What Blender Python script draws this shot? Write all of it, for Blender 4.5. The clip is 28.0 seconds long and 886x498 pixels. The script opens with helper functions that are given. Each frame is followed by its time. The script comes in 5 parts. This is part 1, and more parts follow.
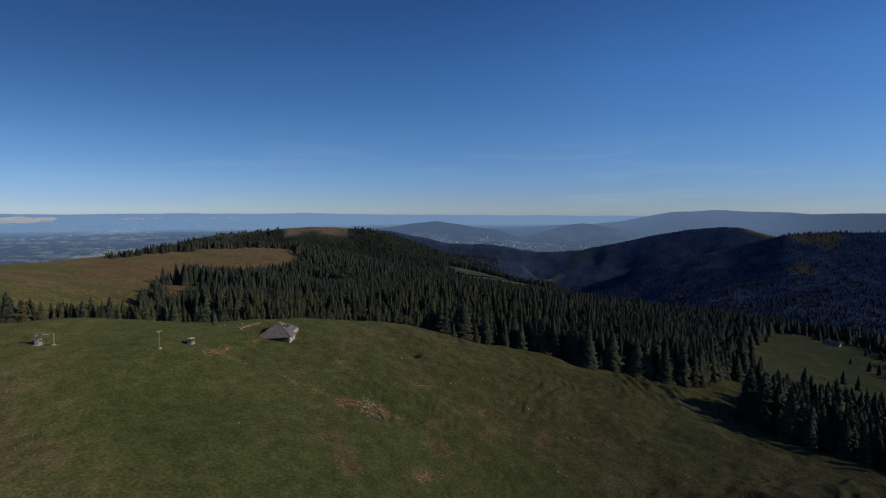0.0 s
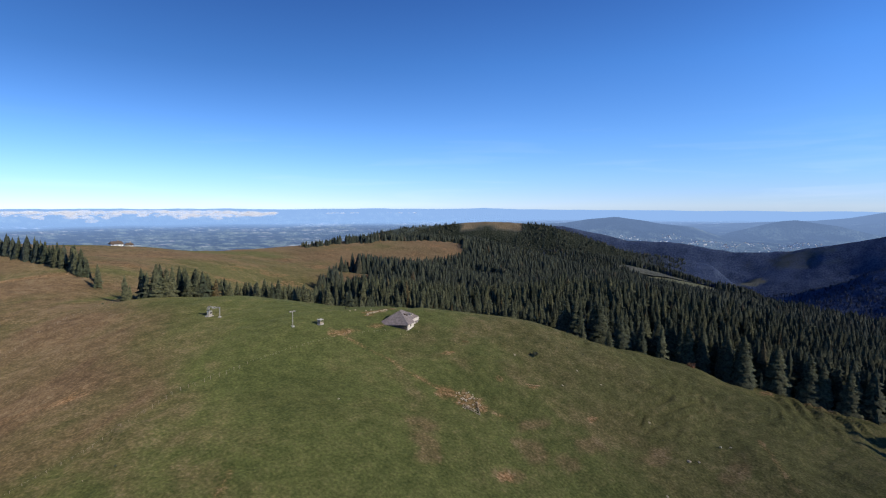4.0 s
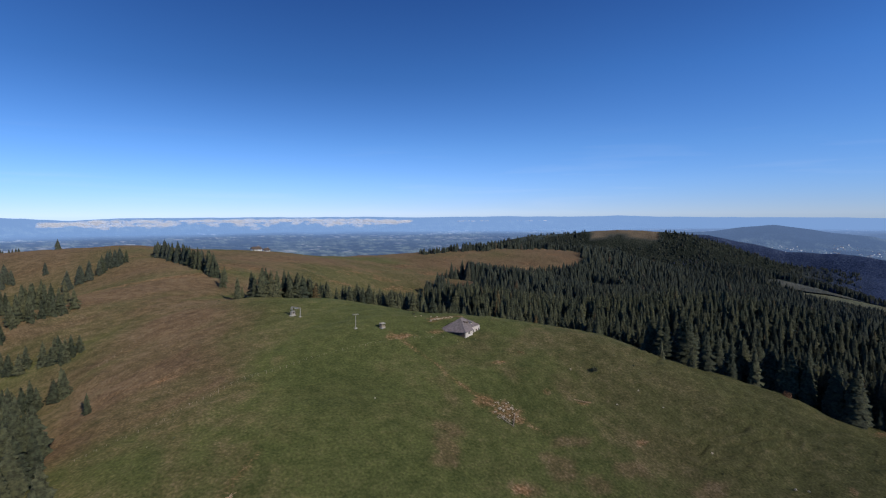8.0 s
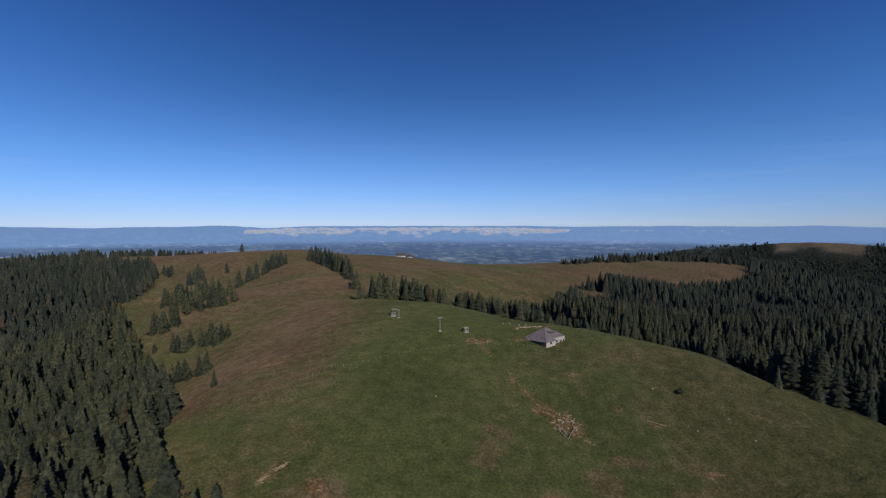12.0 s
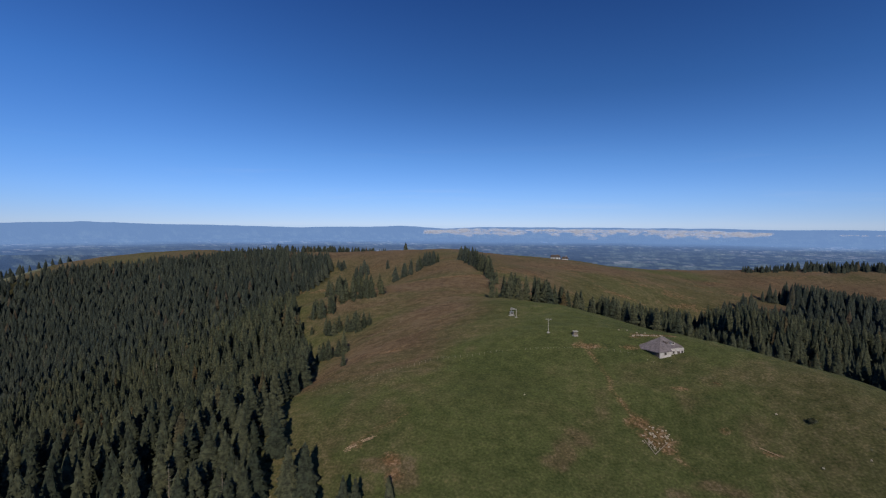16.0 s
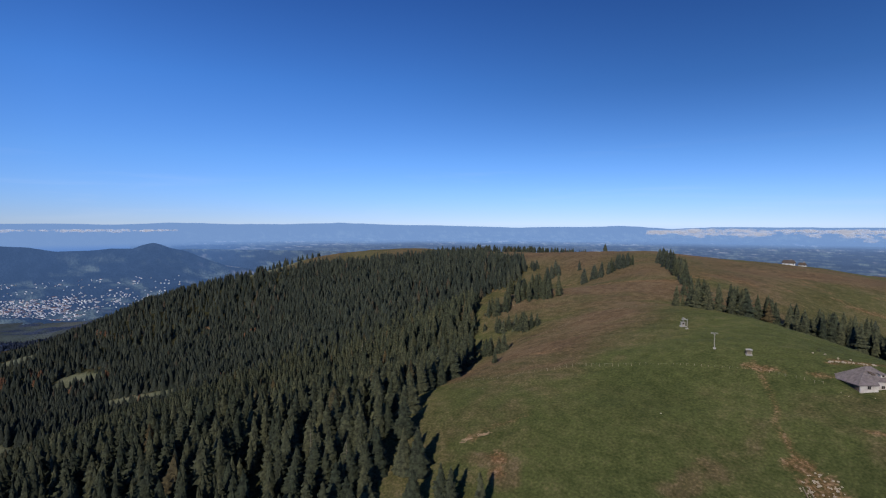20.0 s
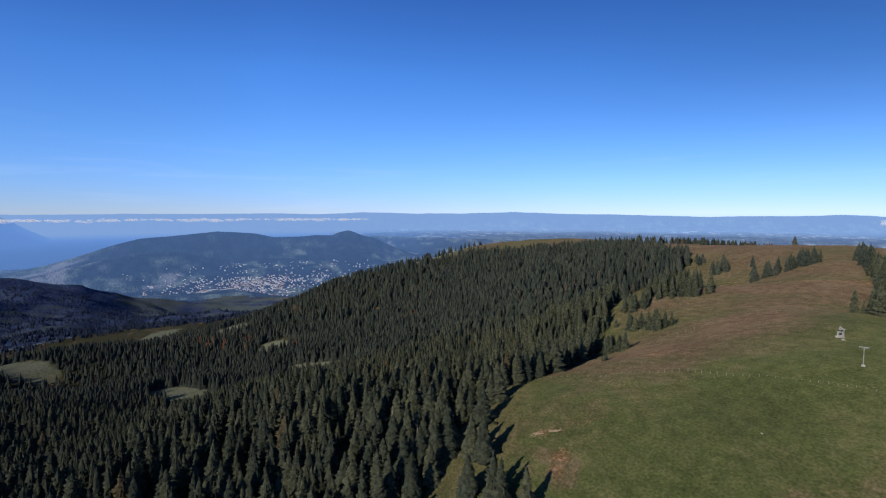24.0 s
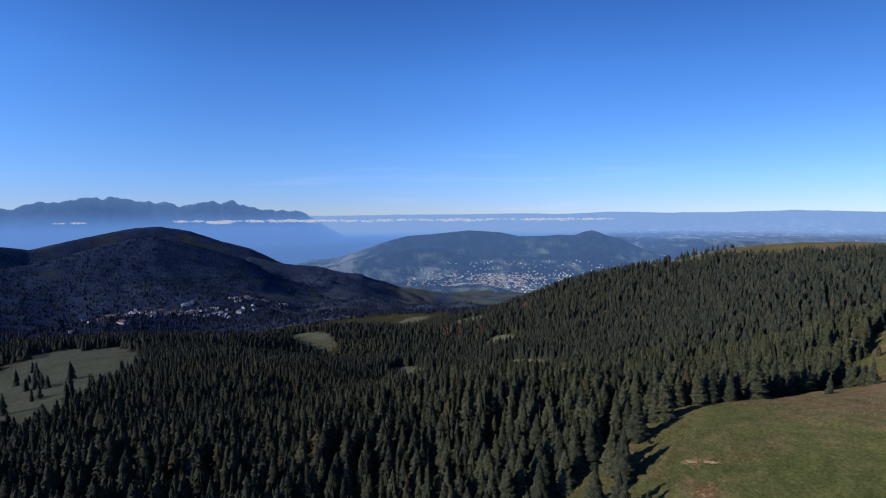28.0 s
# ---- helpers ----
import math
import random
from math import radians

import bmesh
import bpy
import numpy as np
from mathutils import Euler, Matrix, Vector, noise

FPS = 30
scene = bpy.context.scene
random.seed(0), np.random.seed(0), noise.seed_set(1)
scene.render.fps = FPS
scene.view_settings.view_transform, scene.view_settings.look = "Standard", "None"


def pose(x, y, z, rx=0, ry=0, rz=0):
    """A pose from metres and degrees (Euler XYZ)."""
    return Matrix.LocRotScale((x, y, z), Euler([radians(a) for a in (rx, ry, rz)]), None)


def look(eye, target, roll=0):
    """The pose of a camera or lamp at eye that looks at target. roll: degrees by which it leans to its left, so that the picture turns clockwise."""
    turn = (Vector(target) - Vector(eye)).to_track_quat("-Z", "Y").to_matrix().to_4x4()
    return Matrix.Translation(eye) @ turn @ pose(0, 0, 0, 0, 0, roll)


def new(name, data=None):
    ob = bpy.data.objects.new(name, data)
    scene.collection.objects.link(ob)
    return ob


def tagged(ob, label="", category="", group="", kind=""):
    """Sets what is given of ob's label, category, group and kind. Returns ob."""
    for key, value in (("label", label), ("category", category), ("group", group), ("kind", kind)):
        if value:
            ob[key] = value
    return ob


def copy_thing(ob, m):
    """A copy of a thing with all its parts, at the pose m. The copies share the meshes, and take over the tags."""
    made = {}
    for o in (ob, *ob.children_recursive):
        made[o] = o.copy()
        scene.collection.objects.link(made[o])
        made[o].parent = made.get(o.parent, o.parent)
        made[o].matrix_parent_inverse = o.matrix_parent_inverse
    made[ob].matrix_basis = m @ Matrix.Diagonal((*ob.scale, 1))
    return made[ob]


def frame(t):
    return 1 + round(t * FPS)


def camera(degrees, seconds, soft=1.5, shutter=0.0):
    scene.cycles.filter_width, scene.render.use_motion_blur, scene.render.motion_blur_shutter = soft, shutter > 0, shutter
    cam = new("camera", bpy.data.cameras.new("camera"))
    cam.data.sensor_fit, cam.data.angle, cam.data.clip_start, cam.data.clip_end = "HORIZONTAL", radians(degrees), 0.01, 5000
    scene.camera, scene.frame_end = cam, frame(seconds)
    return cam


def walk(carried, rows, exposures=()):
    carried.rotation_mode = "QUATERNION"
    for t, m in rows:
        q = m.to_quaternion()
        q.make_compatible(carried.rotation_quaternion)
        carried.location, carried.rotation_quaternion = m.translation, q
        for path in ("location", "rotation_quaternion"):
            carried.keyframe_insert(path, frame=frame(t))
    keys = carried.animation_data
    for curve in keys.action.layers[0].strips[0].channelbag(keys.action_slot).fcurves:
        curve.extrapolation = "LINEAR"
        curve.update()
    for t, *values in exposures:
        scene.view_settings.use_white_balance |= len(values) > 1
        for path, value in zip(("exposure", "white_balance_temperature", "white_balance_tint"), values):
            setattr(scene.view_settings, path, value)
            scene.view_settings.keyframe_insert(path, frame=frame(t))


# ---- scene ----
cam = camera(79.9, 28.0, 1.2)


def aim(x, y, z, yaw, pitch, roll):
    return pose(x, y, z, 90 + pitch, 0, yaw) @ pose(0, 0, 0, 0, 0, roll)


PATH = [
    (0.0, aim(-90.08, 65.05, 54.60, -58.44, -4.13, 0.02)),
    (0.5, aim(-88.30, 62.73, 54.56, -55.39, -4.30, -0.09)),
    (1.0, aim(-86.44, 60.25, 54.41, -52.43, -4.41, -0.20)),
    (1.5, aim(-84.36, 57.67, 54.26, -50.26, -4.45, -0.22)),
    (2.0, aim(-82.08, 55.17, 54.17, -47.95, -4.46, -0.18)),
    (2.5, aim(-79.63, 52.76, 54.16, -45.46, -4.44, -0.07)),
    (3.0, aim(-77.01, 50.38, 54.12, -43.26, -4.50, 0.01)),
    (3.5, aim(-74.20, 48.07, 54.14, -41.25, -4.57, 0.02)),
    (5.5, aim(-62.19, 38.11, 54.68, -34.16, -4.48, -0.16)),
    (6.0, aim(-59.09, 35.28, 54.77, -32.93, -4.20, -0.11)),
    (6.5, aim(-55.99, 32.43, 54.85, -31.78, -3.94, -0.10)),
    (7.0, aim(-52.76, 29.53, 55.00, -30.02, -3.82, -0.16)),
    (7.5, aim(-49.31, 26.64, 55.17, -27.60, -3.81, -0.20)),
    (8.0, aim(-45.77, 23.89, 55.32, -24.89, -3.77, -0.28)),
    (8.5, aim(-42.06, 21.34, 55.41, -20.90, -3.70, -0.27)),
    (9.0, aim(-38.04, 18.93, 55.42, -17.49, -3.55, -0.28)),
    (9.5, aim(-33.96, 16.76, 55.39, -15.89, -3.29, -0.19)),
    (10.0, aim(-29.93, 14.67, 55.33, -13.61, -3.22, -0.22)),
    (10.5, aim(-26.03, 12.49, 55.31, -12.10, -3.20, -0.25)),
    (11.0, aim(-22.27, 10.35, 55.32, -10.77, -3.03, -0.25)),
    (11.5, aim(-18.42, 8.23, 55.37, -9.13, -2.90, -0.19)),
    (13.5, aim(-3.85, 1.14, 55.08, -2.64, -2.38, 0.30)),
    (14.0, aim(0.00, 0.00, 55.00, -0.00, -2.41, 0.42)),
    (14.5, aim(3.86, -0.82, 55.07, 3.22, -2.45, 0.46)),
    (15.0, aim(7.74, -1.23, 55.26, 6.22, -2.46, 0.46)),
    (15.5, aim(11.75, -1.42, 55.35, 8.78, -2.59, 0.47)),
    (16.0, aim(15.71, -1.23, 55.41, 11.20, -2.64, 0.32)),
    (16.5, aim(19.78, -0.68, 55.42, 13.67, -2.69, 0.27)),
    (17.0, aim(23.89, 0.19, 55.49, 16.22, -2.69, 0.26)),
    (17.5, aim(28.05, 1.20, 55.60, 18.72, -2.64, 0.10)),
    (18.0, aim(32.20, 2.35, 55.69, 21.69, -2.60, 0.11)),
    (18.5, aim(36.27, 3.71, 55.73, 25.42, -2.60, 0.11)),
    (19.0, aim(40.19, 5.30, 55.75, 29.12, -2.58, 0.14)),
    (19.5, aim(43.90, 7.16, 55.80, 32.06, -2.63, 0.17)),
    (20.0, aim(47.73, 9.29, 55.92, 34.75, -2.70, 0.11)),
    (20.5, aim(51.48, 11.61, 56.11, 37.55, -2.72, 0.17)),
    (21.0, aim(55.10, 14.09, 56.30, 39.71, -2.83, 0.07)),
    (21.5, aim(58.66, 16.67, 56.49, 41.20, -2.98, 0.01)),
    (23.5, aim(71.84, 27.65, 56.75, 51.19, -3.80, 0.03)),
    (24.0, aim(74.49, 31.12, 56.71, 53.72, -3.89, -0.01)),
    (24.5, aim(76.95, 34.67, 56.68, 55.79, -4.00, -0.07)),
    (25.0, aim(79.29, 38.30, 56.62, 58.16, -4.10, -0.16)),
    (25.5, aim(81.47, 41.90, 56.58, 60.31, -4.22, -0.16)),
    (26.0, aim(83.50, 45.52, 56.49, 62.53, -4.21, -0.29)),
    (26.5, aim(85.37, 49.30, 56.43, 65.81, -4.19, -0.41)),
    (27.0, aim(87.20, 53.34, 56.38, 70.56, -4.11, -0.50)),
    (27.5, aim(88.93, 57.55, 56.33, 75.44, -4.01, -0.43)),
    (28.0, aim(90.51, 61.66, 56.31, 80.11, -3.82, -0.43)),
]
EXPOSURES = [(0.0, -0.42, 7300, 4), (0.4, 0.60, 7050, 6), (3.0, 0.60, 6950, 7), (8.0, 0.08, 6560, 9), (14.0, -0.37, 6500, 10), (17.0, -0.28, 6500, 10), (21.0, -0.02, 6500, 10), (25.0, 0.18, 6500, 10), (28.0, 0.18, 6500, 10)]
walk(cam, PATH, EXPOSURES)

# ---- world and sun ----
SUN_TURN, SUN_HIGH = 165.0, 24.5          # degrees: compass turn from +y towards +x, height over the horizon
world = bpy.data.worlds.new("sky")
scene.world = world
world.use_nodes = True
wn, wl = world.node_tree.nodes, world.node_tree.links
sky = wn.new("ShaderNodeTexSky")
sky.sky_type, sky.sun_disc = "NISHITA", False
sky.sun_elevation, sky.sun_rotation = radians(SUN_HIGH), radians(SUN_TURN)
sky.altitude, sky.air_density, sky.dust_density, sky.ozone_density = 2500, 1.0, 0.0, 6.0
# clear autumn air: paler and bluer towards the horizon
way = wn.new("ShaderNodeSeparateXYZ")
wl.new(wn.new("ShaderNodeTexCoord").outputs["Generated"], way.inputs[0])
air = wn.new("ShaderNodeValToRGB")
for at_, tone in ((0.02, (0.78, 0.84, 1.18)), (0.06, (0.79, 0.90, 1.22)), (0.12, (0.72, 0.92, 1.21)), (0.25, (0.51, 0.82, 1.16)), (0.45, (0.285, 0.53, 0.91)), (0.7, (0.32, 0.46, 0.70))):
    e_ = air.color_ramp.elements.new(at_)
    e_.color = (*tone, 1)
air.color_ramp.elements.remove(air.color_ramp.elements[0])
air.color_ramp.elements.remove(air.color_ramp.elements[-1])
wl.new(way.outputs["Z"], air.inputs[0])
# brighter towards the sun, deepest opposite to it
sunward = wn.new("ShaderNodeVectorMath")
sunward.operation = "DOT_PRODUCT"
wl.new(way.inputs[0].links[0].from_socket, sunward.inputs[0])
sunward.inputs[1].default_value = (math.sin(radians(SUN_TURN + 18)), math.cos(radians(SUN_TURN + 18)), 0.0)
turned = wn.new("ShaderNodeMath")
turned.operation, turned.inputs[1].default_value, turned.inputs[2].default_value = "MULTIPLY_ADD", 0.5, 0.5
wl.new(sunward.outputs["Value"], turned.inputs[0])
glare = wn.new("ShaderNodeValToRGB")
glare.color_ramp.elements[0].color = (0.063, 0.063, 0.063, 1)
glare.color_ramp.elements[1].color = (0.18, 0.18, 0.18, 1)
for at_, bright in ((0.14, 0.100), (0.36, 0.142), (0.65, 0.138)):
    glare.color_ramp.elements.new(at_).color = (bright, bright, bright, 1)
wl.new(turned.outputs[0], glare.inputs[0])
tinted = wn.new("ShaderNodeMix")
tinted.data_type, tinted.blend_type = "RGBA", "MULTIPLY"
tinted.inputs[0].default_value = 1.0
wl.new(sky.outputs[0], tinted.inputs[6]), wl.new(air.outputs[0], tinted.inputs[7])
steady = wn.new("ShaderNodeMapRange")
steady.inputs["From Min"].default_value, steady.inputs["From Max"].default_value = 0.0, 0.24
wl.new(way.outputs["Z"], steady.inputs["Value"])
strength = wn.new("ShaderNodeMix")
strength.inputs[2].default_value = 0.101
wl.new(steady.outputs[0], strength.inputs[0]), wl.new(glare.outputs[0], strength.inputs[3])
stretch = wn.new("ShaderNodeVectorMath")
stretch.operation, stretch.inputs[1].default_value = "MULTIPLY", (2.2, 2.2, 26.0)
wl.new(way.inputs[0].links[0].from_socket, stretch.inputs[0])
veil = wn.new("ShaderNodeTexNoise")
veil.inputs["Scale"].default_value, veil.inputs["Detail"].default_value, veil.inputs["Distortion"].default_value = 1.6, 5.0, 0.6
wl.new(stretch.outputs[0], veil.inputs["Vector"])
wisps = wn.new("ShaderNodeMapRange")
wisps.inputs["From Min"].default_value, wisps.inputs["From Max"].default_value, wisps.inputs["To Max"].default_value = 0.56, 0.82, 0.10
wl.new(veil.outputs["Fac"], wisps.inputs["Value"])
low_sky = wn.new("ShaderNodeMapRange")
low_sky.inputs["From Min"].default_value, low_sky.inputs["From Max"].default_value = 0.16, 0.05
wl.new(way.outputs["Z"], low_sky.inputs["Value"])
thin = wn.new("ShaderNodeMath")
thin.operation = "MULTIPLY"
wl.new(wisps.outputs[0], thin.inputs[0]), wl.new(low_sky.outputs[0], thin.inputs[1])
pale = wn.new("ShaderNodeMix")
pale.data_type = "RGBA"
pale.inputs[7].default_value = (8.2, 8.4, 9.4, 1)
wl.new(thin.outputs[0], pale.inputs[0]), wl.new(tinted.outputs[2], pale.inputs[6])
wl.new(strength.outputs[0], wn["Background"].inputs[1])
wl.new(pale.outputs[2], wn["Background"].inputs[0])
sun_data = bpy.data.lights.new("sun", "SUN")
sun_data.energy, sun_data.angle, sun_data.color = 3.9, radians(0.5), (1.0, 0.93, 0.82)
sun = new("sun", sun_data)
sun_dir = Vector((math.sin(radians(SUN_TURN)) * math.cos(radians(SUN_HIGH)), math.cos(radians(SUN_TURN)) * math.cos(radians(SUN_HIGH)), math.sin(radians(SUN_HIGH))))
sun.matrix_world = look(sun_dir * 500, (0, 0, 0))


# ---- small tools ----
def lattice(ix, iy, seed):
    n = (ix.astype(np.int64) * 374761393 + iy.astype(np.int64) * 668265263 + seed * 974711) & 0xFFFFFFFF
    n = ((n ^ (n >> 13)) * 1274126177) & 0xFFFFFFFF
    n = ((n ^ (n >> 16)) * 2246822519) & 0xFFFFFFFF
    return ((n ^ (n >> 15)) & 0xFFFF) / 65535.0


def wave(x, y, size, seed=0):
    """Smooth value noise, -1 to 1, with lumps of about the given size in metres."""
    x, y = np.asarray(x, float) / size + 1000, np.asarray(y, float) / size + 1000
    ix, iy = np.floor(x), np.floor(y)
    fx, fy = x - ix, y - iy
    fx, fy = fx * fx * (3 - 2 * fx), fy * fy * (3 - 2 * fy)
    a, b = lattice(ix, iy, seed), lattice(ix + 1, iy, seed)
    c, d = lattice(ix, iy + 1, seed), lattice(ix + 1, iy + 1, seed)
    return 2 * ((a * (1 - fx) + b * fx) * (1 - fy) + (c * (1 - fx) + d * fx) * fy) - 1


def rough(x, y, size, steps, seed=0):
    return sum(wave(x, y, size / 2 ** k, seed + k) / 2 ** k for k in range(steps))


def smooth(v, a, b):
    t = np.clip((v - a) / (b - a), 0, 1)
    return t * t * (3 - 2 * t)


def inside(x, y, poly):
    """Which of the points lie in a polygon of the plan."""
    hit = np.zeros(np.shape(x), bool)
    for (x0, y0), (x1, y1) in zip(poly, poly[1:] + poly[:1]):
        if y0 != y1:
            hit ^= ((y0 > y) != (y1 > y)) & (x < (x1 - x0) * (y - y0) / (y1 - y0) + x0)
    return hit


def near_line(x, y, line):
    """Distance to a broken line of the plan."""
    best = np.full(np.shape(x), 1e9)
    for (x0, y0), (x1, y1) in zip(line, line[1:]):
        dx, dy = x1 - x0, y1 - y0
        t = np.clip(((x - x0) * dx + (y - y0) * dy) / (dx * dx + dy * dy), 0, 1)
        best = np.minimum(best, np.hypot(x - x0 - t * dx, y - y0 - t * dy))
    return best


def sheet(name, verts, faces, material, smooth_faces=False, tint=None):
    """A mesh object from arrays of vertices and of triangles or quads."""
    me = bpy.data.meshes.new(name)
    verts, faces = np.asarray(verts, np.float32), np.asarray(faces, np.int32)
    n, k = faces.shape
    me.vertices.add(len(verts)), me.loops.add(n * k), me.polygons.add(n)
    me.vertices.foreach_set("co", verts.ravel())
    me.loops.foreach_set("vertex_index", faces.ravel())
    me.polygons.foreach_set("loop_start", np.arange(0, n * k, k, dtype=np.int32))
    me.polygons.foreach_set("use_smooth", np.full(n, smooth_faces))
    if tint is not None:
        me.attributes.new("tint", "FLOAT", "POINT").data.foreach_set("value", np.asarray(tint, np.float32))
    me.update(calc_edges=True)
    me.validate()
    me.materials.append(material)
    return new(name, me)


def part(name, bm, material, parent, label=""):
    me = bpy.data.meshes.new(name)
    bm.to_mesh(me)
    bm.free()
    me.materials.append(material)
    ob = new(name, me)
    ob.parent = parent
    return tagged(ob, label)


def thing(name, m, label, category, group="", kind=""):
    ob = tagged(new(name), label, category, group, kind)
    ob.matrix_basis = m
    return ob


def block(bm, lo, hi, bevel=0.0):
    made = bmesh.ops.create_cube(bm, size=1)["verts"]
    for v in made:
        v.co = Vector([lo[i] + (v.co[i] + 0.5) * (hi[i] - lo[i]) for i in range(3)])
    if bevel:
        bmesh.ops.bevel(bm, geom=list({e for v in made for e in v.link_edges}), offset=bevel, segments=1, affect="EDGES")
    return bm


def rod(bm, a, b, r0, r1=None, sides=8):
    a, b = Vector(a), Vector(b)
    made = bmesh.ops.create_cone(bm, cap_ends=True, segments=sides, radius1=r0, radius2=r0 if r1 is None else r1, depth=(b - a).length)["verts"]
    bmesh.ops.transform(bm, matrix=Matrix.Translation((a + b) / 2) @ (b - a).to_track_quat("Z", "Y").to_matrix().to_4x4(), verts=made)
    return bm


def slab(bm, corners, thick):
    """A flat board over the corners given, thick downwards."""
    top = [bm.verts.new(c) for c in corners]
    low = [bm.verts.new(Vector(c) - Vector((0, 0, thick))) for c in corners]
    bm.faces.new(top), bm.faces.new(low[::-1])
    for i in range(len(top)):
        j = (i + 1) % len(top)
        bm.faces.new((top[j], top[i], low[i], low[j]))
    bmesh.ops.recalc_face_normals(bm, faces=bm.faces)
    return bm


# ---- materials ----
def mat(name, rough_=0.9, metal=0.0):
    m = bpy.data.materials.new(name)
    m.use_nodes = True
    b = m.node_tree.nodes["Principled BSDF"]
    b.inputs["Roughness"].default_value, b.inputs["Metallic"].default_value = rough_, metal
    b.inputs["Specular IOR Level"].default_value = 0.2
    b.inputs["Diffuse Roughness"].default_value = 1.0
    return m, m.node_tree.nodes, m.node_tree.links, b


def speckle(nodes, links, size, detail=4.0, vec=None, dist=0.0):
    n = nodes.new("ShaderNodeTexNoise")
    n.inputs["Scale"].default_value, n.inputs["Detail"].default_value, n.inputs["Distortion"].default_value = 1.0 / size, detail, dist
    if vec is not None:
        links.new(vec, n.inputs["Vector"])
    return n.outputs["Fac"]


def ramp(nodes, links, fac, *stops):
    r = nodes.new("ShaderNodeValToRGB")
    while len(r.color_ramp.elements) < len(stops):
        r.color_ramp.elements.new(0.5)
    for e, (p, c) in zip(r.color_ramp.elements, stops):
        e.position, e.color = p, (*c, 1)
    links.new(fac, r.inputs[0])
    return r.outputs[0]


def blend(nodes, links, fac, a, b, mode="MIX"):
    n = nodes.new("ShaderNodeMix")
    n.data_type, n.blend_type = "RGBA", mode
    for sock, val in ((n.inputs[0], fac), (n.inputs[6], a), (n.inputs[7], b)):
        if isinstance(val, (int, float)):
            sock.default_value = val
        elif isinstance(val, tuple):
            sock.default_value = (*val, 1)
        else:
            links.new(val, sock)
    return n.outputs[2]


def calc(nodes, links, op, a, b=0.5, clamp=False):
    n = nodes.new("ShaderNodeMath")
    n.operation, n.use_clamp = op, clamp
    for sock, val in zip(n.inputs, (a, b)):
        if isinstance(val, (int, float)):
            sock.default_value = val
        else:
            links.new(val, sock)
    return n.outputs[0]


def relief(nodes, links, bsdf, height, strength, distance):
    n = nodes.new("ShaderNodeBump")
    n.inputs["Strength"].default_value, n.inputs["Distance"].default_value = strength, distance
    links.new(height, n.inputs["Height"])
    links.new(n.outputs[0], bsdf.inputs["Normal"])


def position(nodes):
    return nodes.new("ShaderNodeNewGeometry").outputs["Position"]


def plain(name, colour, other, size, rough_=0.85, metal=0.0, strength=0.3):
    """A weathered single material: two tones in patches and fine relief."""
    m, n, l, b = mat(name, rough_, metal)
    pos = n.new("ShaderNodeTexCoord").outputs["Object"]
    f = calc(n, l, "ADD", calc(n, l, "MULTIPLY", speckle(n, l, size, 5, pos), 0.7), calc(n, l, "MULTIPLY", speckle(n, l, size / 9, 3, pos), 0.3))
    l.new(ramp(n, l, f, (0.35, colour), (0.65, other)), b.inputs["Base Color"])
    relief(n, l, b, speckle(n, l, size / 12, 4, pos), strength, size / 20)
    return m


